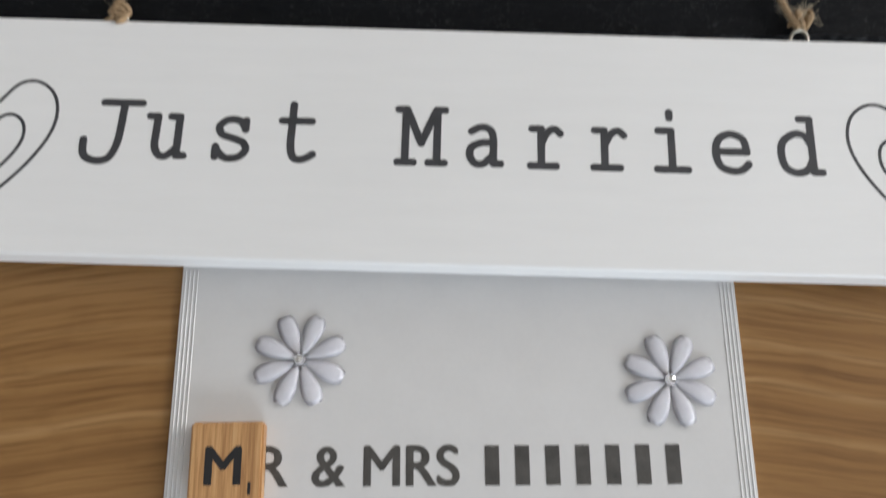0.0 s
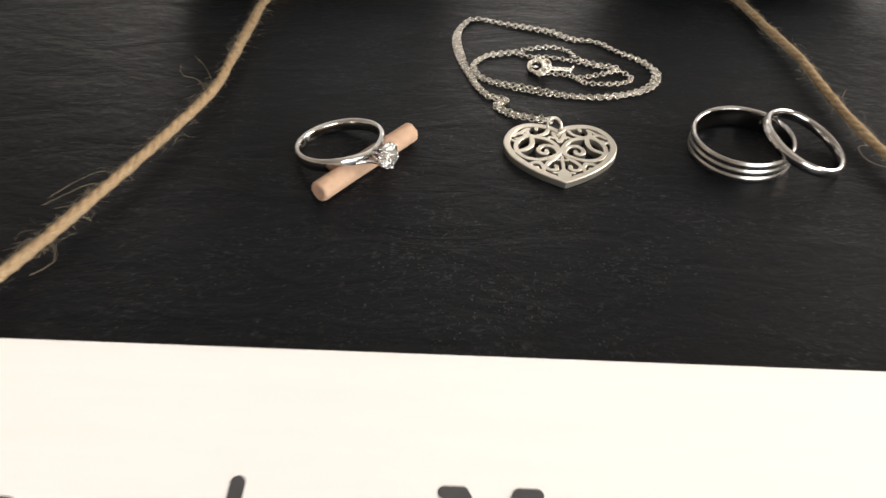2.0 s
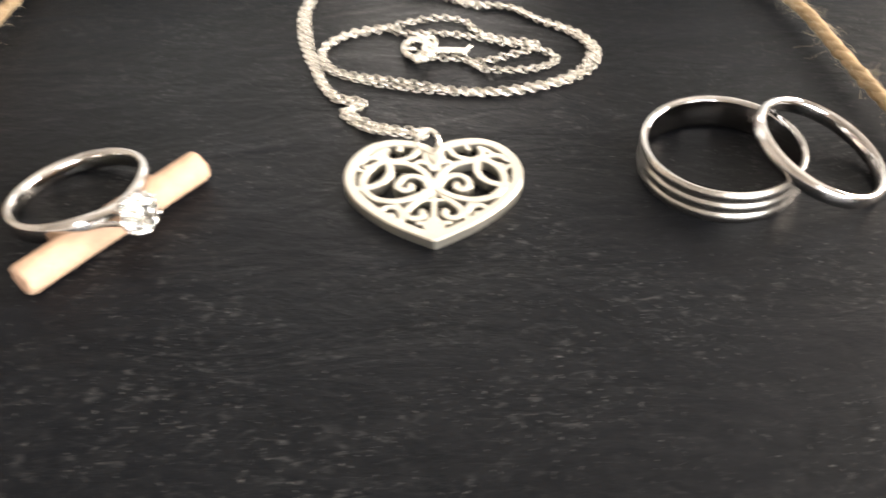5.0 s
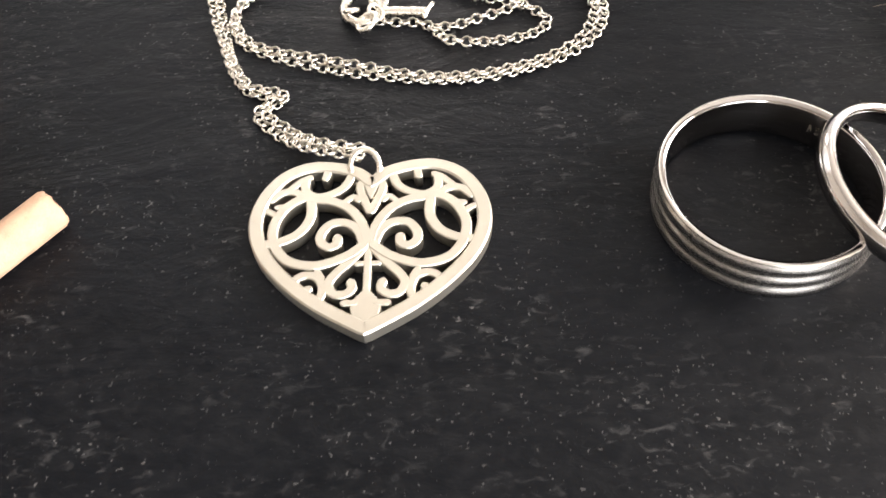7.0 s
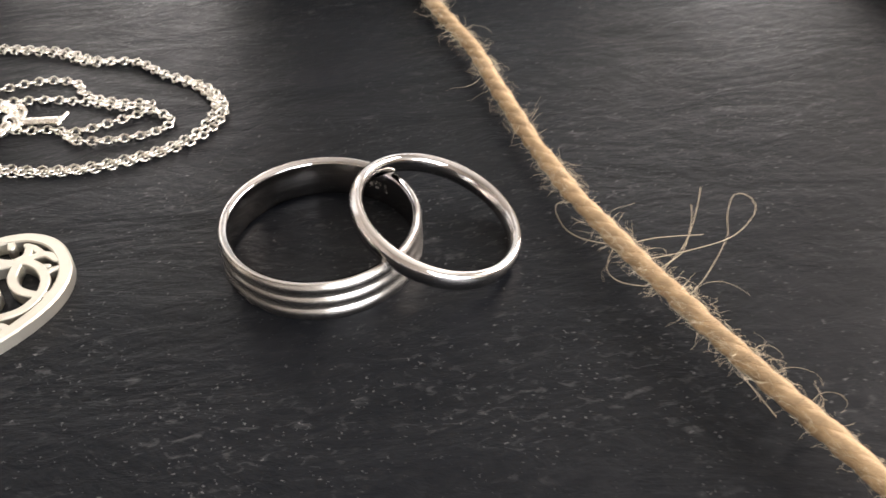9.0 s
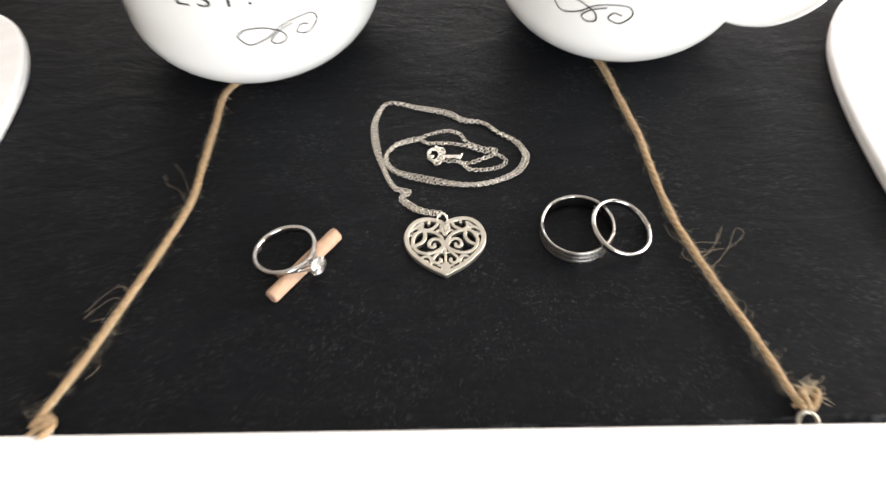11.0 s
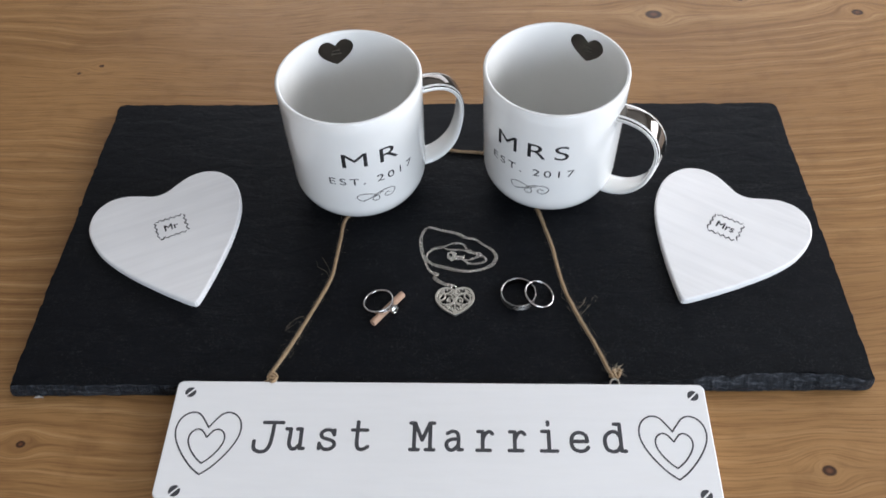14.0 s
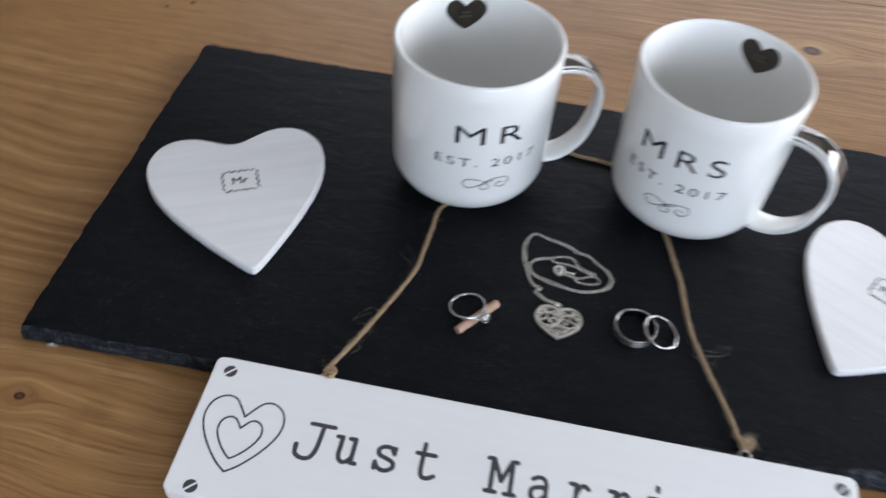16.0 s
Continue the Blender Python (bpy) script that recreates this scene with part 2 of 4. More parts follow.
def tile_wood():
    m = Nodes("tile_maple")
    c = m.coords((9.0, 0.35, 1.0))
    n = m.noise(c, 130, 4, 0.6)
    m.set(Base_Color=m.ramp(n.outputs[0], [(0.35, (0.36, 0.18, 0.07)), (0.55, (0.56, 0.31, 0.13)), (0.75, (0.62, 0.38, 0.18))]), Roughness=0.45)
    m.bump(n.outputs[0], 0.4, 0.0002)
    return m.mat


def diamond():
    m = Nodes("cut_diamond")
    m.set(Base_Color=(0.95, 0.95, 0.90, 1), Roughness=0.0, IOR=2.4, Transmission_Weight=1.0)
    return m.mat


TILE = tile_wood()
DIAMOND = diamond()
END_GRAIN = plain("dowel_end_grain", (0.38, 0.225, 0.15), 0.9, vary=0.2, scale=1200, bump=0.0002)
POLISHED = metal("polished_inner_face", (0.40, 0.38, 0.37), 0.05, 14000.0)

# ---- mesh helpers (millimetres in, metres out) ----
MM = 0.001


def link(name, bm, mat, parent=None, label="", smooth=False):
    me = bpy.data.meshes.new(name)
    bm.to_mesh(me)
    bm.free()
    me.materials.append(mat)
    if smooth:
        me.polygons.foreach_set("use_smooth", [True] * len(me.polygons))
    ob = new(name, me)
    if parent is not None:
        ob.parent = parent
    return tagged(ob, label)


def part(name, bm, mat, parent, label="", smooth=False):
    return link(name, bm, mat, parent, label, smooth)


def thing(name, m, label, category, group="", kind=""):
    ob = new(name)
    ob.empty_display_size = 0.01
    ob.matrix_world = m
    return tagged(ob, label, category, group, kind)


def at_mm(x, y, z, turn=0.0):
    return pose(x * MM, y * MM, z * MM, 0, 0, turn)


def smooth_path(pts, step, closed=False):
    """A Catmull-Rom curve through the points, cut into even steps."""
    pts = [Vector(p if len(p) == 3 else (*p, 0.0)) for p in pts]
    n, out = len(pts), []
    get = (lambda i: pts[i % n]) if closed else (lambda i: pts[min(max(i, 0), n - 1)])
    for i in range(n if closed else n - 1):
        a, b, c, d = get(i - 1), get(i), get(i + 1), get(i + 2)
        count = max(1, math.ceil((c - b).length / step))
        for k in range(count):
            t = k / count
            out.append(0.5 * ((2 * b) + (c - a) * t + (2 * a - 5 * b + 4 * c - d) * t * t + (3 * b - a - 3 * c + d) * t**3))
    if not closed:
        out.append(pts[-1])
    return out


def straight_path(pts, step):
    pts, out = [Vector((*p, 0.0)) for p in pts], []
    for a, b in zip(pts, pts[1:]):
        count = max(1, math.ceil((b - a).length / step))
        out += [a.lerp(b, k / count) for k in range(count)]
    return out + [pts[-1]]


def ribbon(bm, path, width, z, height, chamfer=0.0, closed=False, ends=True, wrap=None):
    """A flat bar of that width laid along a path in the plane, from z to z + height, its ends rounded."""
    n, rows = len(path), []
    for i, p in enumerate(path):
        a, b = (path[(i - 1) % n], path[(i + 1) % n]) if closed else (path[max(i - 1, 0)], path[min(i + 1, n - 1)])
        t = (b - a).normalized()
        rows.append((p, t, width))
    if ends and not closed:
        first, last = rows[0], rows[-1]
        caps = ((0.15, 1.0), (0.55, 0.85), (0.85, 0.55), (1.0, 0.12))
        half = width / 2
        rows = [(first[0] - first[1] * half * f, first[1], width * w) for f, w in reversed(caps)] + rows + [(last[0] + last[1] * half * f, last[1], width * w) for f, w in caps]
    c = chamfer
    rings = []
    for p, t, w in rows:
        side = Vector((-t.y, t.x, 0))
        h = w / 2
        k = min(c, h * 0.8)
        section = [(-h, z), (-h, z + height - c), (-h + k, z + height), (h - k, z + height), (h, z + height - c), (h, z)] if c else [(-h, z), (-h, z + height), (h, z + height), (h, z)]
        ring = []
        for s, zz in section:
            q = p + side * s
            v = Vector((q.x, q.y, zz))
            ring.append(bm.verts.new((wrap(v) if wrap else v) * MM))
        rings.append(ring)
    m = len(rings[0])
    pairs = list(zip(rings, rings[1:])) + ([(rings[-1], rings[0])] if closed else [])
    for r, s in pairs:
        for j in range(m):
            bm.faces.new((r[j], r[(j + 1) % m], s[(j + 1) % m], s[j]))
    if not closed:
        bm.faces.new(rings[0][::-1])
        bm.faces.new(rings[-1])


def tube(bm, path, radius, sides=10, closed=False, squash=None):
    """A round bar along a path in space. radius: a number, or a function of the way along it (0 to 1)."""
    n = len(path)
    up, rings = None, []
    for i, p in enumerate(path):
        a, b = (path[(i - 1) % n], path[(i + 1) % n]) if closed else (path[max(i - 1, 0)], path[min(i + 1, n - 1)])
        t = (b - a).normalized()
        if up is None:
            up = t.orthogonal().normalized()
        up = (up - t * up.dot(t)).normalized()
        side = t.cross(up)
        r = radius(i / max(1, n - 1)) if callable(radius) else radius
        rings.append([bm.verts.new((p + (up * math.cos(k) + side * math.sin(k)) * r) * MM) for k in (2 * math.pi * j / sides for j in range(sides))])
    pairs = list(zip(rings, rings[1:])) + ([(rings[-1], rings[0])] if closed else [])
    for r, s in pairs:
        for j in range(sides):
            bm.faces.new((r[j], r[(j + 1) % sides], s[(j + 1) % sides], s[j]))
    if not closed:
        bm.faces.new(rings[0][::-1])
        bm.faces.new(rings[-1])


def lathe(bm, profile, sides=96, closed=False):
    """Turns a profile of (radius, height) round the z axis."""
    rings = []
    for r, z in profile:
        if r < 1e-6:
            rings.append([bm.verts.new((0, 0, z * MM))])
        else:
            rings.append([bm.verts.new((r * math.cos(a) * MM, r * math.sin(a) * MM, z * MM)) for a in (2 * math.pi * j / sides for j in range(sides))])
    for r, s in list(zip(rings, rings[1:])) + ([(rings[-1], rings[0])] if closed else []):
        for j in range(sides):
            k = (j + 1) % sides
            if len(r) == 1 and len(s) == 1:
                continue
            if len(r) == 1:
                bm.faces.new((r[0], s[k], s[j]))
            elif len(s) == 1:
                bm.faces.new((r[j], r[k], s[0]))
            else:
                bm.faces.new((r[j], r[k], s[k], s[j]))


def slab(bm, outline, z0, z1, round_=1.0, steps=3):
    """A flat plate of any outline (anticlockwise) with rounded upper and lower edges."""
    n = len(outline)
    normals = []
    for i in range(n):
        t = (outline[(i + 1) % n] - outline[i - 1]).normalized()
        normals.append(Vector((-t.y, t.x, 0)))
    levels = []
    for k in range(steps + 1):
        a = math.pi / 2 * k / steps
        levels.append((round_ * (1 - math.sin(a)), z0 + round_ * (1 - math.cos(a))))
    for k in range(steps + 1):
        a = math.pi / 2 * k / steps
        levels.append((round_ * (1 - math.cos(a)), z1 - round_ * (1 - math.sin(a))))
    rings = []
    for inset, z in levels:
        rings.append([bm.verts.new(((outline[i].x + normals[i].x * inset) * MM, (outline[i].y + normals[i].y * inset) * MM, z * MM)) for i in range(n)])
    for r, s in zip(rings, rings[1:]):
        for j in range(n):
            bm.faces.new((r[j], r[(j + 1) % n], s[(j + 1) % n], s[j]))
    bm.faces.new(rings[0][::-1])
    bm.faces.new(rings[-1])


def box(bm, x0, x1, y0, y1, z0, z1, bevel=0.0):
    made = bmesh.ops.create_cube(bm, size=1.0)["verts"]
    for v in made:
        v.co = Vector(((x0 + x1) / 2 + v.co.x * (x1 - x0), (y0 + y1) / 2 + v.co.y * (y1 - y0), (z0 + z1) / 2 + v.co.z * (z1 - z0))) * MM
    if bevel:
        bmesh.ops.bevel(bm, geom=list({e for v in made for e in v.link_edges}), offset=bevel * MM, segments=2, affect="EDGES")


def lettering(bm, text, height, x, y, z, stretch=1.0, spacing=1.0, thick=0.08, wrap=None, centre=True, cut=1.2):
    """Words in the built-in font, capitals of that height, as thin raised print; wrap bends them round a form."""
    curve = bpy.data.curves.new("words", "FONT")
    curve.body, curve.size, curve.space_character = text, 1.0, spacing
    ob = new("words", curve)
    bpy.context.view_layer.update()
    me = bpy.data.meshes.new_from_object(ob.evaluated_get(bpy.context.evaluated_depsgraph_get()))
    bpy.data.objects.remove(ob)
    xs = [v.co.x for v in me.vertices]
    scale = height / 0.69
    mid = (min(xs) + max(xs)) / 2 if centre else min(xs)
    tmp = bmesh.new()
    tmp.from_mesh(me)
    bpy.data.meshes.remove(me)
    for v in tmp.verts:
        v.co = Vector(((v.co.x - mid) * scale * stretch + x, v.co.y * scale + y, 0))
    if wrap:
        lo, hi = min(v.co.x for v in tmp.verts), max(v.co.x for v in tmp.verts)
        s = lo + cut
        while s < hi:
            bmesh.ops.bisect_plane(tmp, geom=tmp.verts[:] + tmp.edges[:] + tmp.faces[:], plane_co=(s, 0, 0), plane_no=(1, 0, 0))
            s += cut
    index = {}
    for v in tmp.verts:
        q = Vector((v.co.x, v.co.y, z + thick))
        index[v] = bm.verts.new((wrap(q) if wrap else q) * MM)
    for f in tmp.faces:
        bm.faces.new([index[v] for v in f.verts])
    tmp.free()


def heavy(bm, text, height, x, y, z, stretch=1.0, weight=0.2, thick=0.05):
    """The same words printed thrice, a little apart, for a bolder line."""
    for k, (dx, dy) in enumerate(((-weight, 0), (weight, 0), (0, weight))):
        lettering(bm, text, height, x + dx, y + dy, z, stretch, thick=thick + 0.006 * k)


# ---- the room, closed round the table ----
FLOOR_Z, CEIL_Z, NORTH_Y = -740, 1850, 2600
WEST_X, EAST_X, SOUTH_Y = -1900, 1900, -1600


def wall_with_hole(name, along, fixed, outer, a0, a1, hole):
    """A thick wall along 'x' or 'y' with one opening (a0, a1, z0, z1)."""
    h0, h1, hz0, hz1 = hole
    bm = bmesh.new()
    for p0, p1, z0, z1 in ((a0, h0, FLOOR_Z, CEIL_Z), (h1, a1, FLOOR_Z, CEIL_Z), (h0, h1, FLOOR_Z, hz0), (h0, h1, hz1, CEIL_Z)):
        lo, hi = min(fixed, outer), max(fixed, outer)
        if along == "x":
            box(bm, p0, p1, lo, hi, z0, z1)
        else:
            box(bm, lo, hi, p0, p1, z0, z1)
    return tagged(link(name, bm, WALL_PAINT), "pale matt painted wall with an opening for light", "wall", kind="structure")


wall_with_hole("wall_south", "x", SOUTH_Y, SOUTH_Y - 200, WEST_X - 200, EAST_X + 200, (130, 1870, 80, 1020))
wall_with_hole("wall_north", "x", NORTH_Y, NORTH_Y + 200, WEST_X - 200, EAST_X + 200, (-985, 1705, 480, 1520))
# the east opening is unseen, cut only for the added side lamp
wall_with_hole("wall_east", "y", EAST_X, EAST_X + 200, SOUTH_Y, NORTH_Y, (-170, 1370, 310, 1190))
bm = bmesh.new()
box(bm, WEST_X - 200, WEST_X, SOUTH_Y, NORTH_Y, FLOOR_Z, CEIL_Z)
tagged(link("wall_west", bm, WALL_PAINT), "pale matt painted plain wall of the room", "wall", kind="structure")
bm = bmesh.new()
box(bm, WEST_X - 200, EAST_X + 200, SOUTH_Y - 200, NORTH_Y + 200, FLOOR_Z - 100, FLOOR_Z)
tagged(link("floor", bm, FLOOR_WOOD), "brown wooden floor below the table", "floor", kind="structure")
bm = bmesh.new()
box(bm, WEST_X - 200, EAST_X + 200, SOUTH_Y - 200, NORTH_Y + 200, CEIL_Z, CEIL_Z + 100)
tagged(link("ceiling", bm, CEILING_PAINT), "white painted ceiling", "ceiling", kind="structure")

# ---- the table: boards with their grain along x ----
table = thing("table", pose(0, 0, 0), "honey-brown oiled pine table with knots and long grain", "table")
for y0, y1 in ((-470, -320), (-319.6, -150), (-149.7, 520), (520.3, 690)):
    bm = bmesh.new()
    box(bm, -850, 850, y0, y1, -28, 0, 0.35)
    part("board", bm, PINE, table)
for x in (-780, 780):
    for y in (-400, 620):
        bm = bmesh.new()
        box(bm, x - 35, x + 35, y - 35, y + 35, FLOOR_Z, -28, 4)
        part("leg", bm, PINE, table)
for y in (-400, 620):
    bm = bmesh.new()
    box(bm, -744, 744, y - 10, y + 10, -120, -28.2, 1)
    part("apron", bm, PINE, table)

# ---- the slate ----
SLATE_TOP = 9.0


def slate_board():
    corners = [Vector(c) for c in ((-229.5, 127, 0), (232.5, 120, 0), (233.4, 338.5, 0), (-219.5, 353, 0))]
    rounds = (1.8, 4.0, 8.0, 5.0)
    outline = []
    for i, c in enumerate(corners):
        a, b = (corners[i - 1] - c).normalized(), (corners[(i + 1) % 4] - c).normalized()
        p, q = c + a * rounds[i], c + b * rounds[i]
        for k in range(5):
            t = k / 4
            outline.append(p * (1 - t) ** 2 + c * 2 * t * (1 - t) + q * t * t)
        end = corners[(i + 1) % 4] + (c - corners[(i + 1) % 4]).normalized() * rounds[(i + 1) % 4]
        count = int((end - q).length / 1.1)
        outline += [q.lerp(end, k / count) for k in range(1, count)]
    n = len(outline)
    rng = random.Random(4)
    bm = bmesh.new()
    rings = [[] for _ in range(5)]
    for i, p in enumerate(outline):
        t = (outline[(i + 1) % n] - outline[i - 1]).normalized()
        inward = Vector((-t.y, t.x, 0))
        f = lambda s, k: noise.noise(Vector((p.x * s, p.y * s, k)))  # noqa: E731
        front = p.y < 136
        chip = max(0.0, min(1.0, (p.x - 128) / 18, (228 - p.x) / 12)) * (5.2 if front else 0.0)
        flake = 0.9 + 1.1 * abs(f(0.09, 1)) + 1.5 * max(0.0, f(0.035, 5)) + chip * (0.75 + 0.5 * f(0.06, 9) + 0.2 * f(0.27, 15)) + 0.4 * abs(f(0.5, 16))
        wander = 1.2 * f(0.09, 2) + 0.65 * f(0.33, 3) + 0.45 * f(0.8, 14) + rng.uniform(-0.07, 0.07)
        for ring, inset, z in zip(
            rings,
            (0.6 + 0.6 * f(0.1, 7), wander, wander + 0.3 + 0.7 * f(0.1, 8), flake * 0.55 + wander, flake + wander * 0.6 + 0.2),
            (0.0, 1.7 + 1.0 * f(0.05, 4) + 0.5 * f(0.4, 17), 4.6 + 2.2 * f(0.06, 6) + 0.9 * f(0.3, 18), 7.1 + 1.0 * f(0.07, 11) + 0.7 * f(0.35, 19), SLATE_TOP),
        ):
            q = p + inward * inset
            ring.append(bm.verts.new((q.x * MM, q.y * MM, z * MM)))
    for r, s in zip(rings, rings[1:]):
        for j in range(n):
            bm.faces.new((r[j], r[(j + 1) % n], s[(j + 1) % n], s[j]))
    bm.faces.new(rings[0][::-1])
    last, mid = rings[-1], Vector((3, 235, SLATE_TOP)) * MM
    for f in (0.93, 0.8, 0.5, 0.2):
        ring = []
        for p in outline:
            q = mid.lerp(p * MM, f)
            q.z = SLATE_TOP * MM
            ring.append(bm.verts.new(q))
        for j in range(n):
            bm.faces.new((last[j], last[(j + 1) % n], ring[(j + 1) % n], ring[j]))
        last = ring
    centre = bm.verts.new(mid)
    for j in range(n):
        bm.faces.new((last[j], last[(j + 1) % n], centre))
    board = link("slate_board", bm, SLATE)
    board.data.materials.append(HEWN)
    for face in board.data.polygons[: 4 * n]:
        face.material_index = 1
    return tagged(board, "black riven slate serving board with chipped hewn edges", "serving board")


slate = slate_board()
bm = bmesh.new()
vs = [bm.verts.new(Vector(p) * MM) for p in ((-217.5, 126.0, 0.4), (-211.5, 126.0, 0.5), (-213.6, 125.4, 2.9), (-214.5, 128.0, 1.2))]
for f in ((0, 1, 2), (0, 2, 3), (1, 3, 2), (0, 3, 1)):
    bm.faces.new([vs[k] for k in f])
part("pale_flake", bm, CARD, slate, "pale fresh chip on the edge")

# ---- the hanging sign ----
SIGN = at_mm(1.35, 90.0, 0, -1.86)
SIGN_TOP = 11.6
sign = thing("hanging_sign", SIGN, "white painted wooden sign with printed words and jute cord", "sign")


def rounded_rectangle(half_x, half_y, r, step=4):
    out = []
    for cx, cy, start in ((1, -1, -90), (1, 1, 0), (-1, 1, 90), (-1, -1, 180)):
        for k in range(step + 1):
            a = radians(start + 90 * k / step)
            out.append(Vector((cx * (half_x - r) + r * math.cos(a), cy * (half_y - r) + r * math.sin(a), 0)))
    return out


bm = bmesh.new()
slab(bm, [p + Vector((0, 1.2, 0)) for p in rounded_rectangle(138.2, 32.7, 3.4, 6)], 4.4, SIGN_TOP, 0.8)
slab(bm, [p + Vector((0, 1.2, 0)) for p in rounded_rectangle(135.4, 29.9, 3.0, 6)], 0.97, 4.5, 0.1)
part("board", bm, SIGN_WHITE, sign, "white painted wooden board with softened edges")

# typewriter letters, each drawn with straight (l) and curved (c) strokes in a box 1 x 1
GLYPH = {}
GLYPH["J"] = (("l", (0.30, 1), (1, 1)), ("c", (0.68, 1), (0.66, 0.55), (0.62, 0.22), (0.50, 0.0), (0.28, -0.05), (0.06, 0.05), (0.02, 0.32)))
GLYPH["u"] = (("l", (0.0, 1), (0.22, 1)), ("c", (0.22, 1), (0.21, 0.6), (0.21, 0.25), (0.34, 0.03), (0.55, 0.01), (0.8, 0.22)), ("l", (0.58, 1), (0.81, 1), (0.81, 0.02), (1, 0.02)))
GLYPH["s"] = (("c", (0.88, 0.78), (0.7, 0.97), (0.35, 0.98), (0.12, 0.8), (0.22, 0.6), (0.52, 0.51), (0.85, 0.4), (0.94, 0.2), (0.72, 0.02), (0.36, 0.0), (0.08, 0.2)), ("l", (0.89, 0.98), (0.89, 0.74)), ("l", (0.06, 0.02), (0.06, 0.28)))
GLYPH["t"] = (("l", (0.02, 0.70), (0.92, 0.70)), ("c", (0.34, 1), (0.33, 0.6), (0.33, 0.22), (0.45, 0.03), (0.72, 0.01), (1, 0.1)))
GLYPH["M"] = (("l", (0, 0), (0.34, 0)), ("l", (0.66, 0), (1, 0)), ("l", (0.16, 0), (0.16, 1)), ("l", (0.84, 0), (0.84, 1)), ("l", (0.0, 1), (0.18, 1), (0.5, 0.36), (0.82, 1), (1, 1)))
GLYPH["a"] = (("c", (0.1, 0.88), (0.4, 1), (0.68, 0.93), (0.78, 0.7), (0.78, 0.35), (0.78, 0.02)), ("l", (0.78, 0.02), (1, 0.02)), ("c", (0.78, 0.58), (0.4, 0.57), (0.1, 0.44), (0.06, 0.2), (0.24, 0.01), (0.5, 0.03), (0.78, 0.26)))
GLYPH["r"] = (("l", (0.05, 1), (0.36, 1), (0.36, 0)), ("l", (0, 0), (0.85, 0)), ("c", (0.36, 0.58), (0.55, 0.88), (0.8, 1), (1, 0.88)))
GLYPH["i"] = (("l", (0.08, 0.69), (0.5, 0.69), (0.5, 0)), ("l", (0, 0), (1, 0)), ("l", (0.47, 0.93), (0.47, 1.03)))
GLYPH["e"] = (("l", (0.06, 0.52), (0.95, 0.52)), ("c", (0.95, 0.52), (0.86, 0.86), (0.5, 1), (0.15, 0.86), (0.03, 0.5), (0.15, 0.13), (0.5, 0), (0.8, 0.05), (0.98, 0.2)))
GLYPH["d"] = (("l", (0.55, 1), (0.8, 1), (0.8, 0.02), (1, 0.02)), ("c", (0.8, 0.5), (0.64, 0.69), (0.38, 0.71), (0.12, 0.57), (0.05, 0.34), (0.14, 0.09), (0.4, 0.0), (0.65, 0.06), (0.8, 0.25)))
WORD = (("J", -92.5, -76.8, 17.4, -6.2), ("u", -76.4, -65.2, 12.9, -5.2), ("s", -59.8, -49.4, 12.6, -5.2), ("t", -43.4, -33.2, 17.2, -5.2), ("M", -14.0, -0.4, 16.6, -5.0))
WORD += (("a", 3.6, 13.6, 12.2, -5.0), ("r", 19.2, 28.6, 12.2, -5.0), ("r", 35.0, 44.6, 12.2, -5.0), ("i", 50.8, 60.4, 17.4, -5.0), ("e", 65.4, 75.8, 12.2, -5.0), ("d", 81.6, 94.0, 17.0, -5.0))
for glyph, x0, x1, tall, base in WORD:
    x0, x1, base = x0 * 1.012, x1 * 1.012, base - 0.5
    bm = bmesh.new()
    for k, (kind, *pts) in enumerate(GLYPH[glyph]):
        w = 1.95
        inset = w / 2
        pts = [(x0 + inset + u * (x1 - x0 - w), base + inset + v * (tall - w)) for u, v in pts]
        path = smooth_path(pts, 0.5) if kind == "c" else straight_path(pts, 4)
        if kind == "l" and len(pts) > 2:
            for a, b in zip(pts, pts[1:]):
                ribbon(bm, straight_path((a, b), 4), w, SIGN_TOP - 0.05, 0.09 + 0.012 * k + 0.004 * pts.index(a))
        else:
            ribbon(bm, path, w, SIGN_TOP - 0.05, 0.1 + 0.012 * k)
    part("letter", bm, PRINT, sign, "charcoal printed typewriter letter")


def heart_path(width, height, notch, step):
    """A slender heart, its tip at the origin."""
    w = width / 2
    half = [(0, notch), (0.12 * w, notch + 0.09 * height), (0.36 * w, 0.975 * height), (0.64 * w, height * 0.995), (0.9 * w, 0.9 * height), (w, 0.73 * height), (0.92 * w, 0.54 * height), (0.66 * w, 0.32 * height), (0.3 * w, 0.115 * height), (0, 0)]
    right = smooth_path(half, step)
    left = [Vector((-p.x, p.y, 0)) for p in right[::-1][1:-1]]
    return right + left


for cx in (-116.8, 118.3):
    for w, h, notch, y in ((33.5, 34.2, 25.5, -19.0), (18.4, 18.6, 14.0, -13.0)):
        bm = bmesh.new()
        ribbon(bm, [p + Vector((cx, y, 0)) for p in heart_path(w, h, notch, 0.8)], 0.85, SIGN_TOP - 0.05, 0.1, closed=True)
        part("heart_outline", bm, PRINT, sign, "thin charcoal printed heart outline")
for x, y in ((-130.3, 26.9), (131.6, 27.1), (-127.3, -27.6), (129.9, -26.8)):
    bm = bmesh.new()
    for s in (-1, 1):
        arc = [Vector((x + 2.9 * math.cos(a), y + 2.9 * math.sin(a), 0)) for a in (radians(45 + s * (9 + 162 * k / 12)) for k in range(13))]
        vs = [bm.verts.new((p.x * MM, p.y * MM, (SIGN_TOP + 0.06) * MM)) for p in (arc if s > 0 else arc[::-1])]
        bm.faces.new(vs)
    part("printed_screw", bm, PRINT, sign, "printed slotted screw head, dark grey")

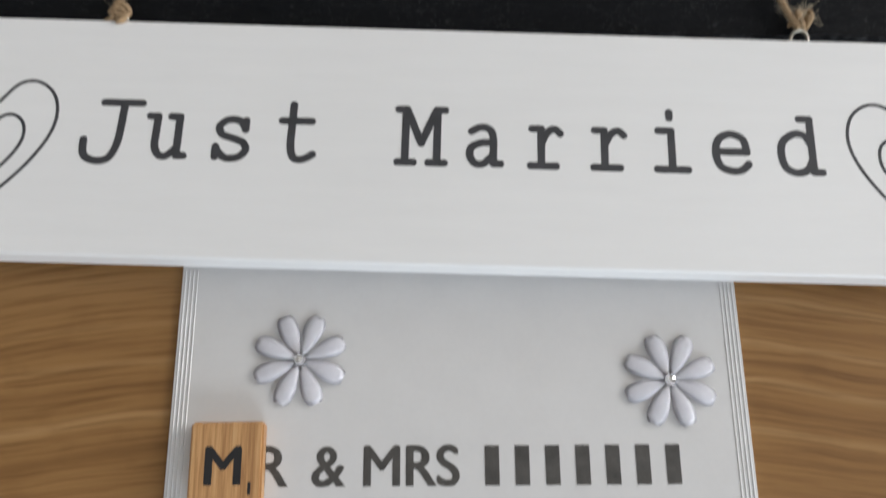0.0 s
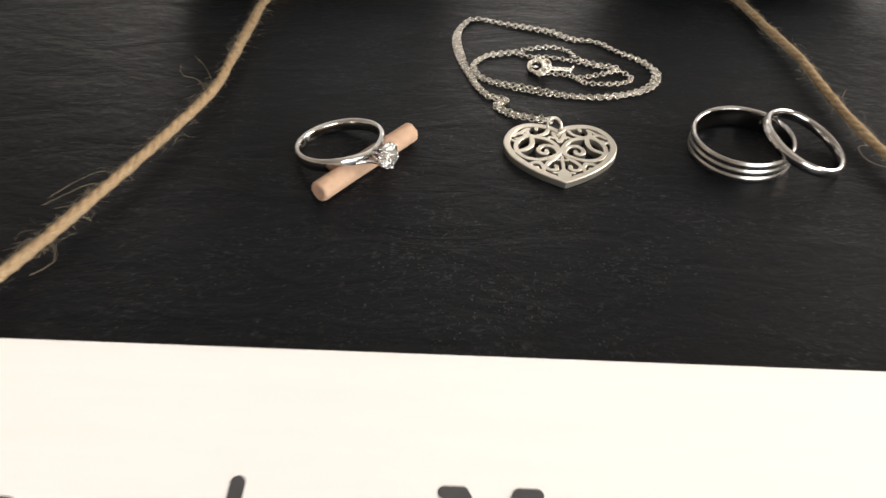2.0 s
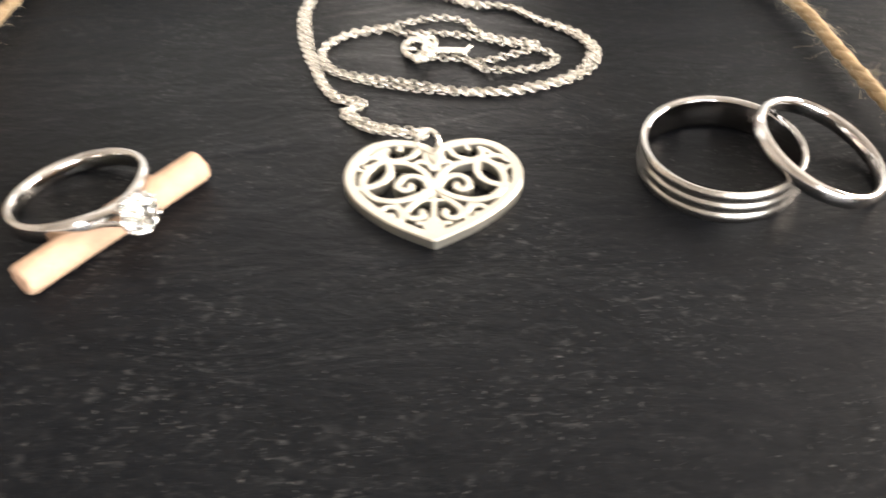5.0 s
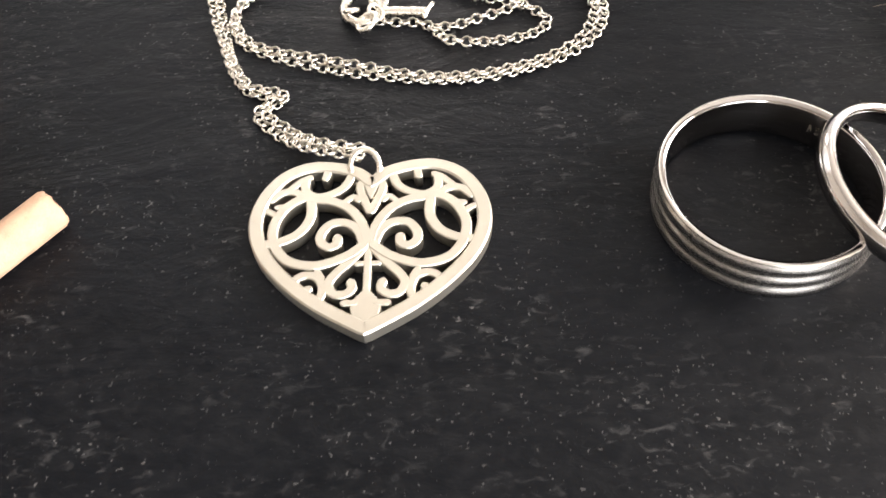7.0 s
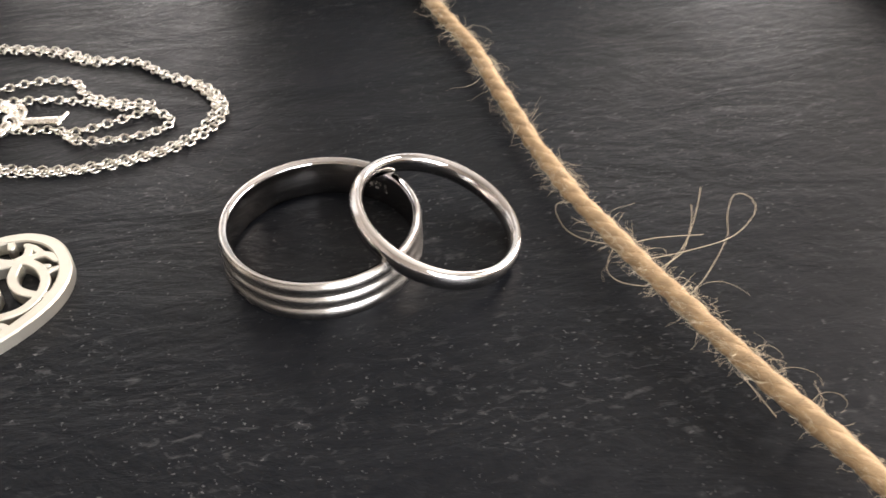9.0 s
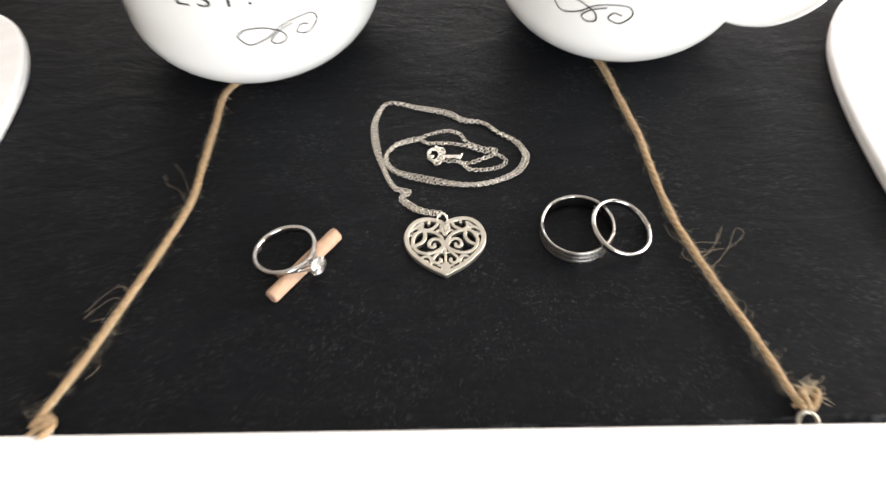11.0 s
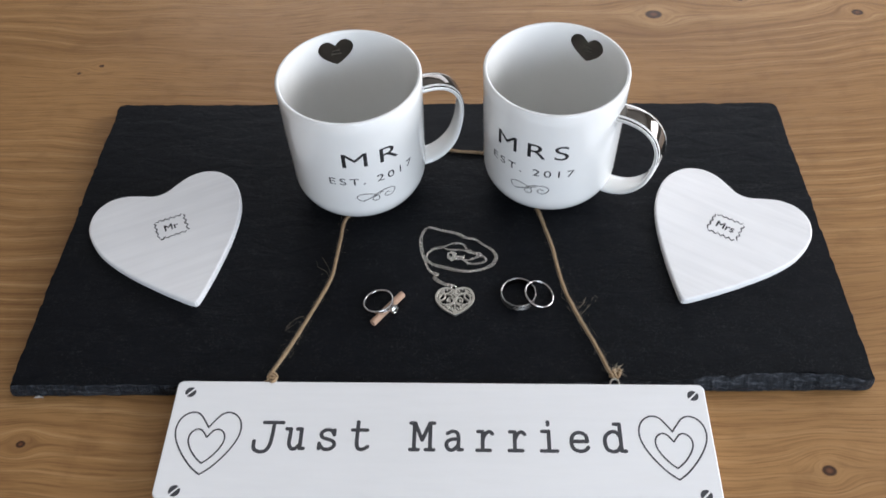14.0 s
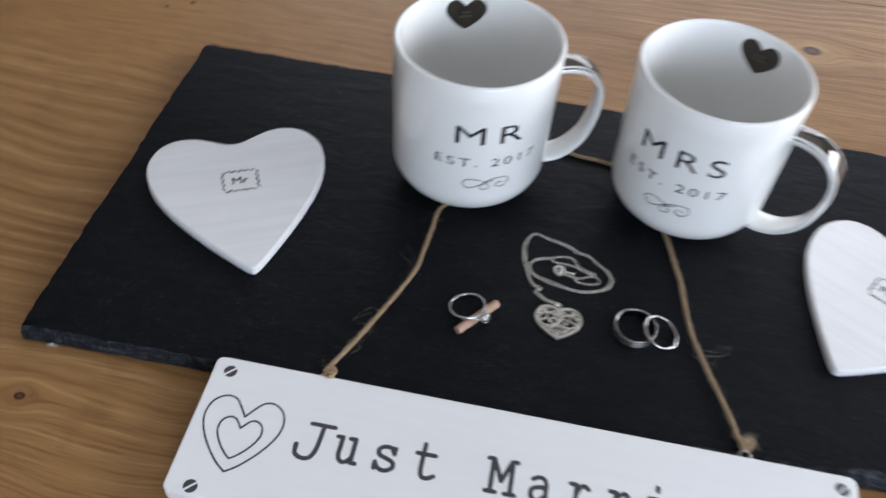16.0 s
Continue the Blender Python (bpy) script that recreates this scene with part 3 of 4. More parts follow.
EYES = ((-88.6, 31.6), (92.4, 32.0))
for x, y in EYES:
    bm = bmesh.new()
    ring = [Vector((x + 2.3 * math.cos(a), y + 2.6 + 2.3 * math.sin(a), 10.6 + 0.9 * math.sin(a))) for a in (2 * math.pi * k / 20 for k in range(20))]
    tube(bm, ring, 0.5, 8, closed=True)
    tube(bm, [Vector((x, y - 3, 8.2)), Vector((x, y - 0.2, 9.0)), Vector((x, y + 0.4, 9.8))], 0.55, 8)
    part("screw_eye", bm, BRASS, sign, "small dull metal screw eye", smooth=True)

# ---- the jute cord of the sign ----
TURN_BACK = SIGN.inverted()


def to_sign(pts):
    return [TURN_BACK @ (Vector(p) * MM) / MM for p in pts]


left_run = [(-88.3, 130.8), (-85.8, 133.2), (-81.5, 141.6), (-76.4, 152.2), (-70.5, 165.8), (-64.9, 179.0), (-59.0, 194.8), (-57.2, 208.0), (-55.6, 224.0), (-53.8, 240.0)]
under_1 = [(-43 + 25.5 * math.cos(radians(a)), 272.5 + 25.5 * math.sin(radians(a))) for a in (-95, -70, -45, -20, 5, 30)]
middle = [(3, 298), (18, 296.5), (34.0, 293.5)]
under_2 = [(72.6 + 25.5 * math.cos(radians(a)), 274.8 + 25.5 * math.sin(radians(a))) for a in (165, 185, 205, 225, 240)]
right_run = [(63.4, 244), (66.8, 227), (69.5, 214.4), (71.2, 202), (72.4, 192.8), (73.8, 185.7), (75.6, 178.8), (79.2, 167.8), (83.9, 155.5), (87.7, 146), (91.0, 136), (92.8, 130), (94.0, 124.2)]
ground = SLATE_TOP + 1.15
right_run = [(x + 0.6 * max(-1.0, min(1.0, (y - 190) / 35)), y) for x, y in right_run]


def lie(pts, spring):
    """Places along the cord; the stiff twine springs clear of the slate between its ends."""
    return [(x, y, ground + spring * max(0.0, min(1.0, (245 - y) / 30))) for x, y in pts]


spots = lie(left_run, 1.5) + lie(under_1 + middle + under_2, 0.0) + lie(right_run, 1.3)
spots[0], spots[-1] = (-88.2, 128.6, 11.4), (94.8, 124.4, 11.4)
cord_path = smooth_path(to_sign(spots), 0.7)


def twist(path, offset, radius, pitch, wobble, seed):
    """One strand that winds round a path."""
    out, run = [], 0.0
    for i, p in enumerate(path):
        a, b = path[max(i - 1, 0)], path[min(i + 1, len(path) - 1)]
        t = (b - a).normalized()
        run += (p - path[i - 1]).length if i else 0.0
        side = t.cross(Vector((0, 0, 1))).normalized()
        up = side.cross(t)
        ang = offset + 2 * math.pi * run / pitch
        r = radius * (1 + wobble * noise.noise(Vector((run * 0.25, seed, 0))))
        drift = 0.18 * noise.noise(Vector((run * 0.12, seed, 5)))
        out.append(p + side * (math.cos(ang) * r + drift) + up * (math.sin(ang) * r))
    return out


for k in range(3):
    bm = bmesh.new()
    strand = twist(cord_path, 2 * math.pi * k / 3, 0.34, 8.0, 0.4, k)
    tube(bm, strand, lambda f, k=k: 0.70 * (1 + 0.16 * noise.noise(Vector((f * 160, k, 2)))), 7)
    cord = part("cord_strand", bm, JUTE, sign, "fuzzy twisted natural jute strand", smooth=True)


def knot(cx, cy, cz, seed):
    """An overhand knot of the same cord, with a frayed stub."""
    rng = random.Random(seed)
    bm = bmesh.new()
    for k in range(3):
        turn = rng.uniform(0, 6)
        loop = [Vector((cx + (1.4 + 0.25 * k) * math.cos(a + turn) * (1 if k else 0.8), cy + 1.7 * math.sin(a + turn) + 0.9 * k, cz + 0.7 * math.sin(2 * a + k))) for a in (2 * math.pi * j / 18 for j in range(18))]
        tube(bm, loop, 0.75, 7, closed=True)
    stub = [Vector((cx - 1.5, cy, cz)), Vector((cx - 2.8, cy - 0.4, cz - 0.3)), Vector((cx - 4.2, cy - 1.0, cz - 0.8))]
    tube(bm, stub, lambda f: 0.9 - 0.3 * f, 7)
    return part("knot", bm, JUTE, sign, "frayed jute knot", smooth=True)


for (x, y), seed in zip(EYES, (1, 2)):
    knot(x + (0.6 if seed == 1 else 1.6), y + (3.4 if seed == 1 else 7.6), 11.4, seed)


def hairs(path, count, seed, reach, most, thick, curl):
    """Loose fibres that stand off the cord: they leave it along its lie and curl back."""
    rng = random.Random(seed)
    bm = bmesh.new()
    for _ in range(count):
        i = rng.randrange(4, len(path) - 4)
        p = path[i]
        if noise.noise(p * 0.11) < rng.uniform(-0.75, 0.25):
            continue
        t = (path[i + 2] - path[i - 2]).normalized()
        side = t.cross(Vector((0, 0, 1))).normalized() * rng.choice((-1, 1))
        length = min(rng.expovariate(1 / reach) + 0.5, most)
        pts = [p + side * 0.75 + Vector((0, 0, rng.uniform(-0.5, 0.85)))]
        way = (side * rng.uniform(0.15, 1.0) + t * rng.choice((-1, 1)) * rng.uniform(0.5, 1.6) + Vector((0, 0, rng.uniform(-0.05, 0.4)))).normalized()
        bend = rng.gauss(0, curl)
        for _k in range(7):
            side_way = Vector((-way.y, way.x, 0))
            way = (way + side_way * bend + Vector((rng.gauss(0, 0.2), rng.gauss(0, 0.2), rng.gauss(-0.05, 0.16)))).normalized()
            q = pts[-1] + way * length / 7
            q.z = max(q.z, SLATE_TOP + 0.12)
            pts.append(q)
        tube(bm, smooth_path(pts, length / 12), lambda f: thick * (1 - 0.5 * f), 3)
    return bm


tagged(part("fuzz", hairs(cord_path, 10000, 7, 0.62, 2.6, 0.015, 0.25), FIBRE, cord, "fine short jute fuzz"), kind="stuff")
tagged(part("stray_fibre", hairs(cord_path, 2000, 21, 1.7, 7.0, 0.017, 0.5), FIBRE, cord, "long curling stray jute fibres"), kind="stuff")
for pts in (
    ((79.8, 169.2, 10.6), (83.0, 171.6, 11.6), (84.8, 174.0, 13.4), (85.6, 175.6, 15.4)),
    ((80.2, 169.8, 10.8), (82.8, 171.2, 11.2), (84.2, 173.4, 13.0), (84.4, 174.6, 14.2)),
    ((78.6, 171.0, 10.8), (83.5, 171.0, 11.4), (88.0, 171.6, 12.0), (91.2, 174.0, 12.6), (91.6, 176.2, 12.8), (90.2, 176.8, 12.8), (88.6, 174.6, 12.4), (87.6, 172.0, 11.6), (84.4, 168.4, 10.6), (82.0, 166.4, 10.2)),
    ((76.4, 180.6, 10.6), (73.4, 182.6, 9.6), (72.8, 180.0, 9.4), (74.0, 177.2, 9.3), (77.6, 175.0, 9.6), (81.5, 174.4, 10.4), (86.0, 173.6, 10.8)),
    ((77.2, 174.6, 10.4), (75.6, 172.2, 9.4), (76.0, 170.2, 9.3), (78.4, 169.0, 9.3), (79.4, 170.0, 9.3)),
    ((81.0, 166.0, 10.2), (82.2, 161.6, 9.4), (83.2, 156.0, 9.3), (84.0, 152.0, 9.3)),
    ((-70.6, 165.4, 10.6), (-74.4, 168.4, 10.6), (-79.0, 166.4, 9.6), (-82.6, 161.8, 9.4)),
    ((-71.6, 163.0, 10.4), (-75.6, 165.4, 10.0), (-80.0, 162.8, 9.4), (-83.0, 159.8, 9.3)),
    ((-74.4, 156.6, 10.4), (-76.8, 159.4, 9.6), (-80.4, 159.0, 9.3)),
    ((-77.6, 149.6, 10.0), (-76.4, 145.2, 9.4), (-79.2, 141.8, 9.3)),
    ((-59.8, 193.4, 10.6), (-63.0, 200.4, 10.6), (-67.2, 203.4, 10.0), (-68.6, 208.0, 9.6)),
    ((-59.0, 197.0, 10.8), (-62.6, 205.6, 10.8), (-66.4, 211.6, 10.0)),
):
    bm = bmesh.new()
    tube(bm, smooth_path(to_sign(pts), 0.4), 0.026, 4)
    part("frayed_fibre", bm, FIBRE, cord, "pale loose loop of fibre")
rng = random.Random(12)
bm = bmesh.new()
for k in range(46):
    q = Vector((EYES[1][0] + 1.6, EYES[1][1] + 9.0, 11.9))
    way = Vector((rng.gauss(0.2, 0.8), rng.gauss(0.5, 0.7), rng.uniform(0, 0.5))).normalized()
    pts = [q]
    for _j in range(4):
        way = (way + Vector((rng.gauss(0, 0.3), rng.gauss(0, 0.3), rng.gauss(-0.1, 0.15)))).normalized()
        pts.append(pts[-1] + way * rng.uniform(0.5, 1.7))
        pts[-1].z = max(pts[-1].z, SLATE_TOP + 0.2)
    tube(bm, smooth_path(pts, 0.4), 0.045, 3)
tagged(part("frayed_tuft", bm, FIBRE, cord, "pale frayed end of the knot"), kind="stuff")

# ---- the greeting card, its upper edge under the sign ----
card = thing("greeting_card", at_mm(3.6, -32, 0, 0.0), "pearl white greeting card with ribbed borders and padded flowers", "card")
bm = bmesh.new()
slab(bm, [Vector(p) for p in ((-69.8, -105, 0), (69.8, -105, 0), (69.8, 104, 0), (-69.8, 104, 0))], 0.05, 0.95, 0.12, 1)
part("sheet", bm, CARD, card)
for s in (-1, 1):
    for k in range(4):
        x = s * (69.0 - 1.0 * k)
        bm = bmesh.new()
        ribbon(bm, [Vector((x, -103, 0)), Vector((x, 0, 0)), Vector((x, 92.6, 0))], 0.55, 0.8, 0.3, 0.2, ends=False)
        part("rib", bm, CARD, card, "raised border rib")


def paper_flower(cx, cy, turn):
    for k in range(8):
        a = radians(turn + 45 * k)
        bm = bmesh.new()
        u, v = Vector((math.cos(a), math.sin(a), 0)), Vector((-math.sin(a), math.cos(a), 0))
        rows = []
        for i in range(10):
            f = i / 9
            half = 3.1 * math.sin(math.pi * (0.05 + 0.9 * f ** 1.2)) ** 0.42 * (0.45 + 0.55 * f)
            lift = 1.0 + 0.5 + 0.55 * math.sin(math.pi * f) + 0.3 * f
            rows.append([bm.verts.new((Vector((cx, cy, 0)) + u * (1.4 + 10.2 * f) + v * half * s + Vector((0, 0, lift - 0.4 * s * s))) * MM) for s in (-1, -0.5, 0, 0.5, 1)])
        for r, q in zip(rows, rows[1:]):
            for j in range(4):
                bm.faces.new((r[j], q[j], q[j + 1], r[j + 1]))
        bmesh.ops.solidify(bm, geom=bm.faces[:], thickness=-0.45 * MM)
        part("petal", bm, PETAL, card, "padded white satin petal", smooth=True)
    bm = bmesh.new()
    lathe(bm, ((0, 3.6), (0.9, 3.2), (1.5, 2.2), (1.5, 0.9), (0, 0.9)), 8)
    for v in bm.verts:
        v.co += Vector((cx, cy, 0)) * MM
    part("gem", bm, DIAMOND, card, "clear faceted flower centre")


paper_flower(-39.3, 69.7, 22)
paper_flower(51.2, 64.3, 20)
for text, x0, x1 in (("R", -47.9, -41.2), ("&", -35.2, -27.7), ("MRS", -23.0, -0.8)):
    bm = bmesh.new()
    probe = bmesh.new()
    lettering(probe, text, 9.2, 0, 0, 0)
    wide = max(v.co.x for v in probe.verts) - min(v.co.x for v in probe.verts)
    probe.free()
    heavy(bm, text, 9.2, (x0 + x1) / 2, 39.7, 0.95, (x1 - x0) * MM / wide, 0.28, 0.08)
    part("word", bm, STENCIL, card, "grey stencilled words")
for k in range(7):
    bm = bmesh.new()
    x = 7.2 + 7.2 * k
    box(bm, x - 1.7, x + 1.7, 39.7, 48.9, 0.9, 1.05)
    part("bar", bm, STENCIL, card, "plain grey printed bar")

# ---- the letter tile on the card ----
tile = thing("letter_tile", at_mm(-51.3, 13.2, 0.96, 0.5), "wooden letter tile with a black M, on the card", "game tile")
bm = bmesh.new()
box(bm, -8.5, 8.5, -9.2, 9.2, 0, 4.2, 0.5)
part("block", bm, TILE, tile)
bm = bmesh.new()
heavy(bm, "M", 8.6, -0.6, -5.2, 4.2, 1.0, 0.32)
part("letter", bm, INK, tile, "black printed letter")
bm = bmesh.new()
box(bm, 5.3, 6.0, -7.4, -4.6, 4.2, 4.26)
part("mark", bm, INK, tile, "small black printed mark")

# ---- two heart coasters ----


def heart_coaster(x, y, turn, word, label):
    ob = thing("heart_coaster", at_mm(x, y, SLATE_TOP + 0.02, turn), label, "coaster", "heart coasters on the slate")
    half = [(0, 92), (4.5, 92.8), (11, 96.0), (20, 99.8), (30, 100.2), (39, 95.6), (45, 86), (46.3, 75), (43.6, 61), (37, 47), (26.8, 31.5), (14.4, 15.5), (2.6, 2.0), (0, 0.9)]
    right = smooth_path(half, 1.5)
    outline = [Vector((-p.x, p.y, 0)) for p in right] + right[::-1][1:-1]
    bm = bmesh.new()
    slab(bm, outline, 0, 5.0, 1.3, 4)
    part("plate", bm, COASTER_WHITE, ob, "whitewashed wooden heart plate with rounded edge", smooth=False)
    rng = random.Random(len(word))
    cx, cy, wx, wy = 0.4, 62.5, 8.9, 7.2
    for k, (a, b) in enumerate((((-wx, -wy), (wx, -wy)), ((wx, -wy), (wx, wy)), ((wx, wy), (-wx, wy)), ((-wx, wy), (-wx, -wy)))):
        a, b = Vector((*a, 0)), Vector((*b, 0))
        along, out = (b - a).normalized(), Vector(((b - a).y, -(b - a).x, 0)).normalized()
        n = 14 if k % 2 == 0 else 10
        pts = [a + (b - a) * (0.06 + 0.88 * i / n) + out * (0.7 * math.sin(i * 2.1 + k) + rng.uniform(-0.15, 0.15)) + Vector((cx, cy, 0)) for i in range(n + 1)]
        # worn print: each side is broken into short strokes of uneven weight
        line = smooth_path([tuple(p) for p in pts], 0.4)
        bm = bmesh.new()
        i = 0
        while i < len(line) - 3:
            run = rng.randint(5, 11)
            ribbon(bm, line[i : i + run + 1], rng.uniform(0.5, 0.85), 4.95, 0.1)
            i += run + rng.choice((0, 1, 1, 2))
        part("frame_line", bm, INK, ob, "worn wavy black printed line")
    bm = bmesh.new()
    heavy(bm, word, 4.8, cx, cy - 2.2, 5.0, 1.05, 0.16)
    part("word", bm, INK, ob, "small black printed word")
    return ob


heart_coaster(-134.3, 177.0, 23.6, "Mr", "white heart-shaped wooden coaster printed Mr, on the slate")
heart_coaster(138.8, 171.9, -33.2, "Mrs", "white heart-shaped wooden coaster printed Mrs, on the slate")

# ---- two mugs ----
MUG_R, MUG_H, MUG_CORNER, MUG_RISE = 41.3, 87.0, 20.0, 19.0


def mug(x, y, text_angle, handle_angle, heart_angle, title, label, reach=1.0):
    ob = thing("mug", at_mm(x, y, SLATE_TOP + 0.02), label, "mug", "two mugs on the slate")
    R, H, c, e = MUG_R, MUG_H, MUG_CORNER, MUG_RISE
    out = [(0, 1.2), (19.5, 1.2), (20.5, 0.2), (21.5, 0.0), (22.6, 0.2)]
    for k in range(1, 13):
        a = math.pi / 2 * k / 12
        out.append((R - 0.8 - c + c * math.sin(a), 0.3 + e - e * math.cos(a)))
    out += [(R - 0.5, 40), (R - 0.1, 60), (R, 78), (R, H - 0.9), (R - 0.5, H - 0.15), (R - 1.3, H), (R - 2.1, H - 0.25), (R - 2.5, H - 1.0), (R - 2.7, 60), (R - 3.2, 30)]
    for k in range(0, 11):
        a = math.pi / 2 * k / 10
        out.append((R - 3.4 - 19 + 19 * math.cos(a), 4.2 + 19 - 19 * math.sin(a)))
    out.append((0, 4.2))
    bm = bmesh.new()
    lathe(bm, out, 112)
    bmesh.ops.recalc_face_normals(bm, faces=bm.faces[:])
    part("body", bm, CHINA, ob, "glossy white china body", smooth=True)
    # handle: a flat strap, swept in its upright plane
    u = Vector((math.cos(radians(handle_angle)), math.sin(radians(handle_angle)), 0))
    v = Vector((-u.y, u.x, 0))
    line = smooth_path([(R - 1.5, 73.5), (47.5, 74.0), (54.6, 71.5), (60.0, 65.0), (62.6, 55.0), (61.8, 40.0), (58.0, 25.0), (50.8, 14.6), (43.0, 10.2), (36.0, 10.0)], 1.2)
    line = [Vector((R + (p.x - R) * reach if p.x > R else p.x, 13.5 + (p.y - 10) * 0.905, 0)) for p in line]
    for name, mat, lo, hi, grow in (("handle", CHINA, 0.0, 1.0, 0.0), ("lustre_band", LUSTRE, 0.02, 0.46, 0.22)):
        bm = bmesh.new()
        rows = []
        n = len(line)
        for i, p in enumerate(line):
            f = i / (n - 1)
            if not lo <= f <= hi:
                continue
            t = (line[min(i + 1, n - 1)] - line[max(i - 1, 0)]).normalized()
            nrm = Vector((-t.y, t.x, 0)) * -1
            nrm = nrm if nrm.x * (p.x - 45) + nrm.y * (p.y - 45) > 0 else -nrm
            half_w, half_t = 7.4 - 0.5 * math.sin(math.pi * f), 1.9 + 0.25 * math.cos(2 * math.pi * f)
            ring = []
            if name == "handle":
                for k in range(14):
                    a = 2 * math.pi * k / 14
                    s, d = half_w * math.copysign(abs(math.cos(a)) ** 0.6, math.cos(a)), half_t * math.copysign(abs(math.sin(a)) ** 0.8, math.sin(a))
                    q = p + nrm * d
                    ring.append(bm.verts.new((u * q.x + v * s + Vector((0, 0, q.y))) * MM))
            else:
                for s in (-1.0, -0.9, -0.5, 0, 0.5, 0.9, 1.0):
                    a = math.acos(max(-1, min(1, math.copysign(abs(s) ** (1 / 0.6), s))))
                    q = p + nrm * (half_t * math.sin(a) ** 0.8 + 0.07)
                    ring.append(bm.verts.new((u * q.x + v * s * half_w + Vector((0, 0, q.y))) * MM))
            rows.append(ring)
        m = len(rows[0])
        for r, q in zip(rows, rows[1:]):
            for j in range(m if name == "handle" else m - 1):
                bm.faces.new((r[j], r[(j + 1) % m], q[(j + 1) % m], q[j]))
        if name == "handle":
            bm.faces.new(rows[0][::-1])
            bm.faces.new(rows[-1])
        bmesh.ops.recalc_face_normals(bm, faces=bm.faces[:])
        part(name, bm, mat, ob, "flat looped white handle" if name == "handle" else "dark mirror-like lustre along the handle", smooth=True)

    def skin(q, inner=False):
        """From the flat print (along, up, proud) onto the mug's wall."""
        z = q.y
        if inner:
            r = R - 2.62 - q.z
            a = radians(heart_angle) - q.x / r
        else:
            base = R - 0.5 + 0.4 * min(1, max(0, (z - 40) / 20)) + 0.1 * min(1, max(0, (z - 60) / 18))
            if z < 0.3 + e:
                k = (0.3 + e - z) / e
                base = R - 0.8 - c + c * math.sqrt(max(0.0, 1 - k * k))
            r = base + q.z
            a = radians(text_angle) + q.x / R
        return Vector((r * math.cos(a), r * math.sin(a), z))

    for name, words, tall, wide, up, ink in (("title", title, 10.6, 33.6 if title == "MR" else 43.5, 54.6, INK), ("date_line", "EST. 2017", 5.2, 52.5, 40.3, INK)):
        probe = bmesh.new()
        lettering(probe, words, tall, 0, 0, 0, 1.0, 1.35)
        natural = (max(p.co.x for p in probe.verts) - min(p.co.x for p in probe.verts)) / MM
        probe.free()
        bm = bmesh.new()
        lettering(bm, words, tall, 0, up, 0.03, wide / natural, 1.35, 0.06, wrap=skin)
        part(name, bm, ink, ob, "dark printed capitals")
    bm = bmesh.new()
    scroll = [(-11.5, 1.0), (-8.5, -2.2), (-3.0, -0.6), (0.8, 2.2), (5.5, 3.6), (10.8, 3.4), (12.2, 0.4), (9.0, -2.6), (5.6, -1.2), (7.0, 0.9), (9.2, 0.2)]
    back = [(-11.5, 1.0), (-9.0, 3.2), (-3.4, 3.0), (1.4, 0.2), (2.0, -2.6), (-0.6, -3.4), (-2.2, -1.8), (0.4, 0.8), (4.6, 2.4)]
    for k, pts in enumerate((scroll, back)):
        ribbon(bm, smooth_path([(px, 28.6 + py) for px, py in pts], 0.5), 0.42, 0.02, 0.05 + 0.02 * k, wrap=skin)
    part("flourish", bm, STENCIL, ob, "thin grey printed flourish")
    # a dark heart inside, under the rim
    bm = bmesh.new()
    edge = heart_path(21.4, 17.6, 13.6, 0.8)
    centre = Vector((0, 8.5, 0))
    rings = []
    for f in (0.0, 0.25, 0.5, 0.75, 1.0):
        rings.append([bm.verts.new(skin(Vector((*(centre.lerp(p, f)).xy, 0.06)) + Vector((0, 64.6, 0)), True) * MM) for p in edge] if f else [bm.verts.new(skin(Vector((centre.x, centre.y + 64.6, 0.06)), True) * MM)])
    n = len(edge)
    for j in range(n):
        bm.faces.new((rings[0][0], rings[1][j], rings[1][(j + 1) % n]))
    for r, q in zip(rings[1:], rings[2:]):
        for j in range(n):
            bm.faces.new((r[j], q[j], q[(j + 1) % n], r[(j + 1) % n]))
    bmesh.ops.recalc_face_normals(bm, faces=bm.faces[:])
    heart = part("inner_heart", bm, LUSTRE, ob, "dark pewter heart inside the rim", smooth=True)
    for y, half in ((10.2, 2.3), (7.9, 3.0)):
        bm = bmesh.new()
        pts = [skin(Vector((-half + half * k / 4, y + 64.6 + s, 0.1)), True) * MM for k in range(9) for s in (-0.5, 0.5)]
        vs = [bm.verts.new(p) for p in pts]
        for k in range(8):
            bm.faces.new((vs[2 * k], vs[2 * k + 1], vs[2 * k + 3], vs[2 * k + 2]))
        part("bar", bm, FAINT_PRINT, heart, "faint pale printed bar")
    return ob


mug(-44.7, 272.8, -72.6, 13.0, 106.5, "MR", "white china mug printed MR with a dark lustre handle", 1.06)
mug(72.1, 274.8, -113.0, -31.0, 55.5, "MRS", "white china mug printed MRS with a dark lustre handle", 1.2)

# ---- the necklace ----
necklace = thing("necklace", at_mm(-0.05, 0.55, 0), "silver necklace, a pierced filigree heart on a fine chain", "necklace")
PEND = pose(11.85 * MM, 166.5 * MM, (SLATE_TOP + 0.05) * MM, 0, 0, -1.0) @ Matrix.Diagonal((0.985, 0.945, 1.0, 1.0))
PEND_T = 1.4
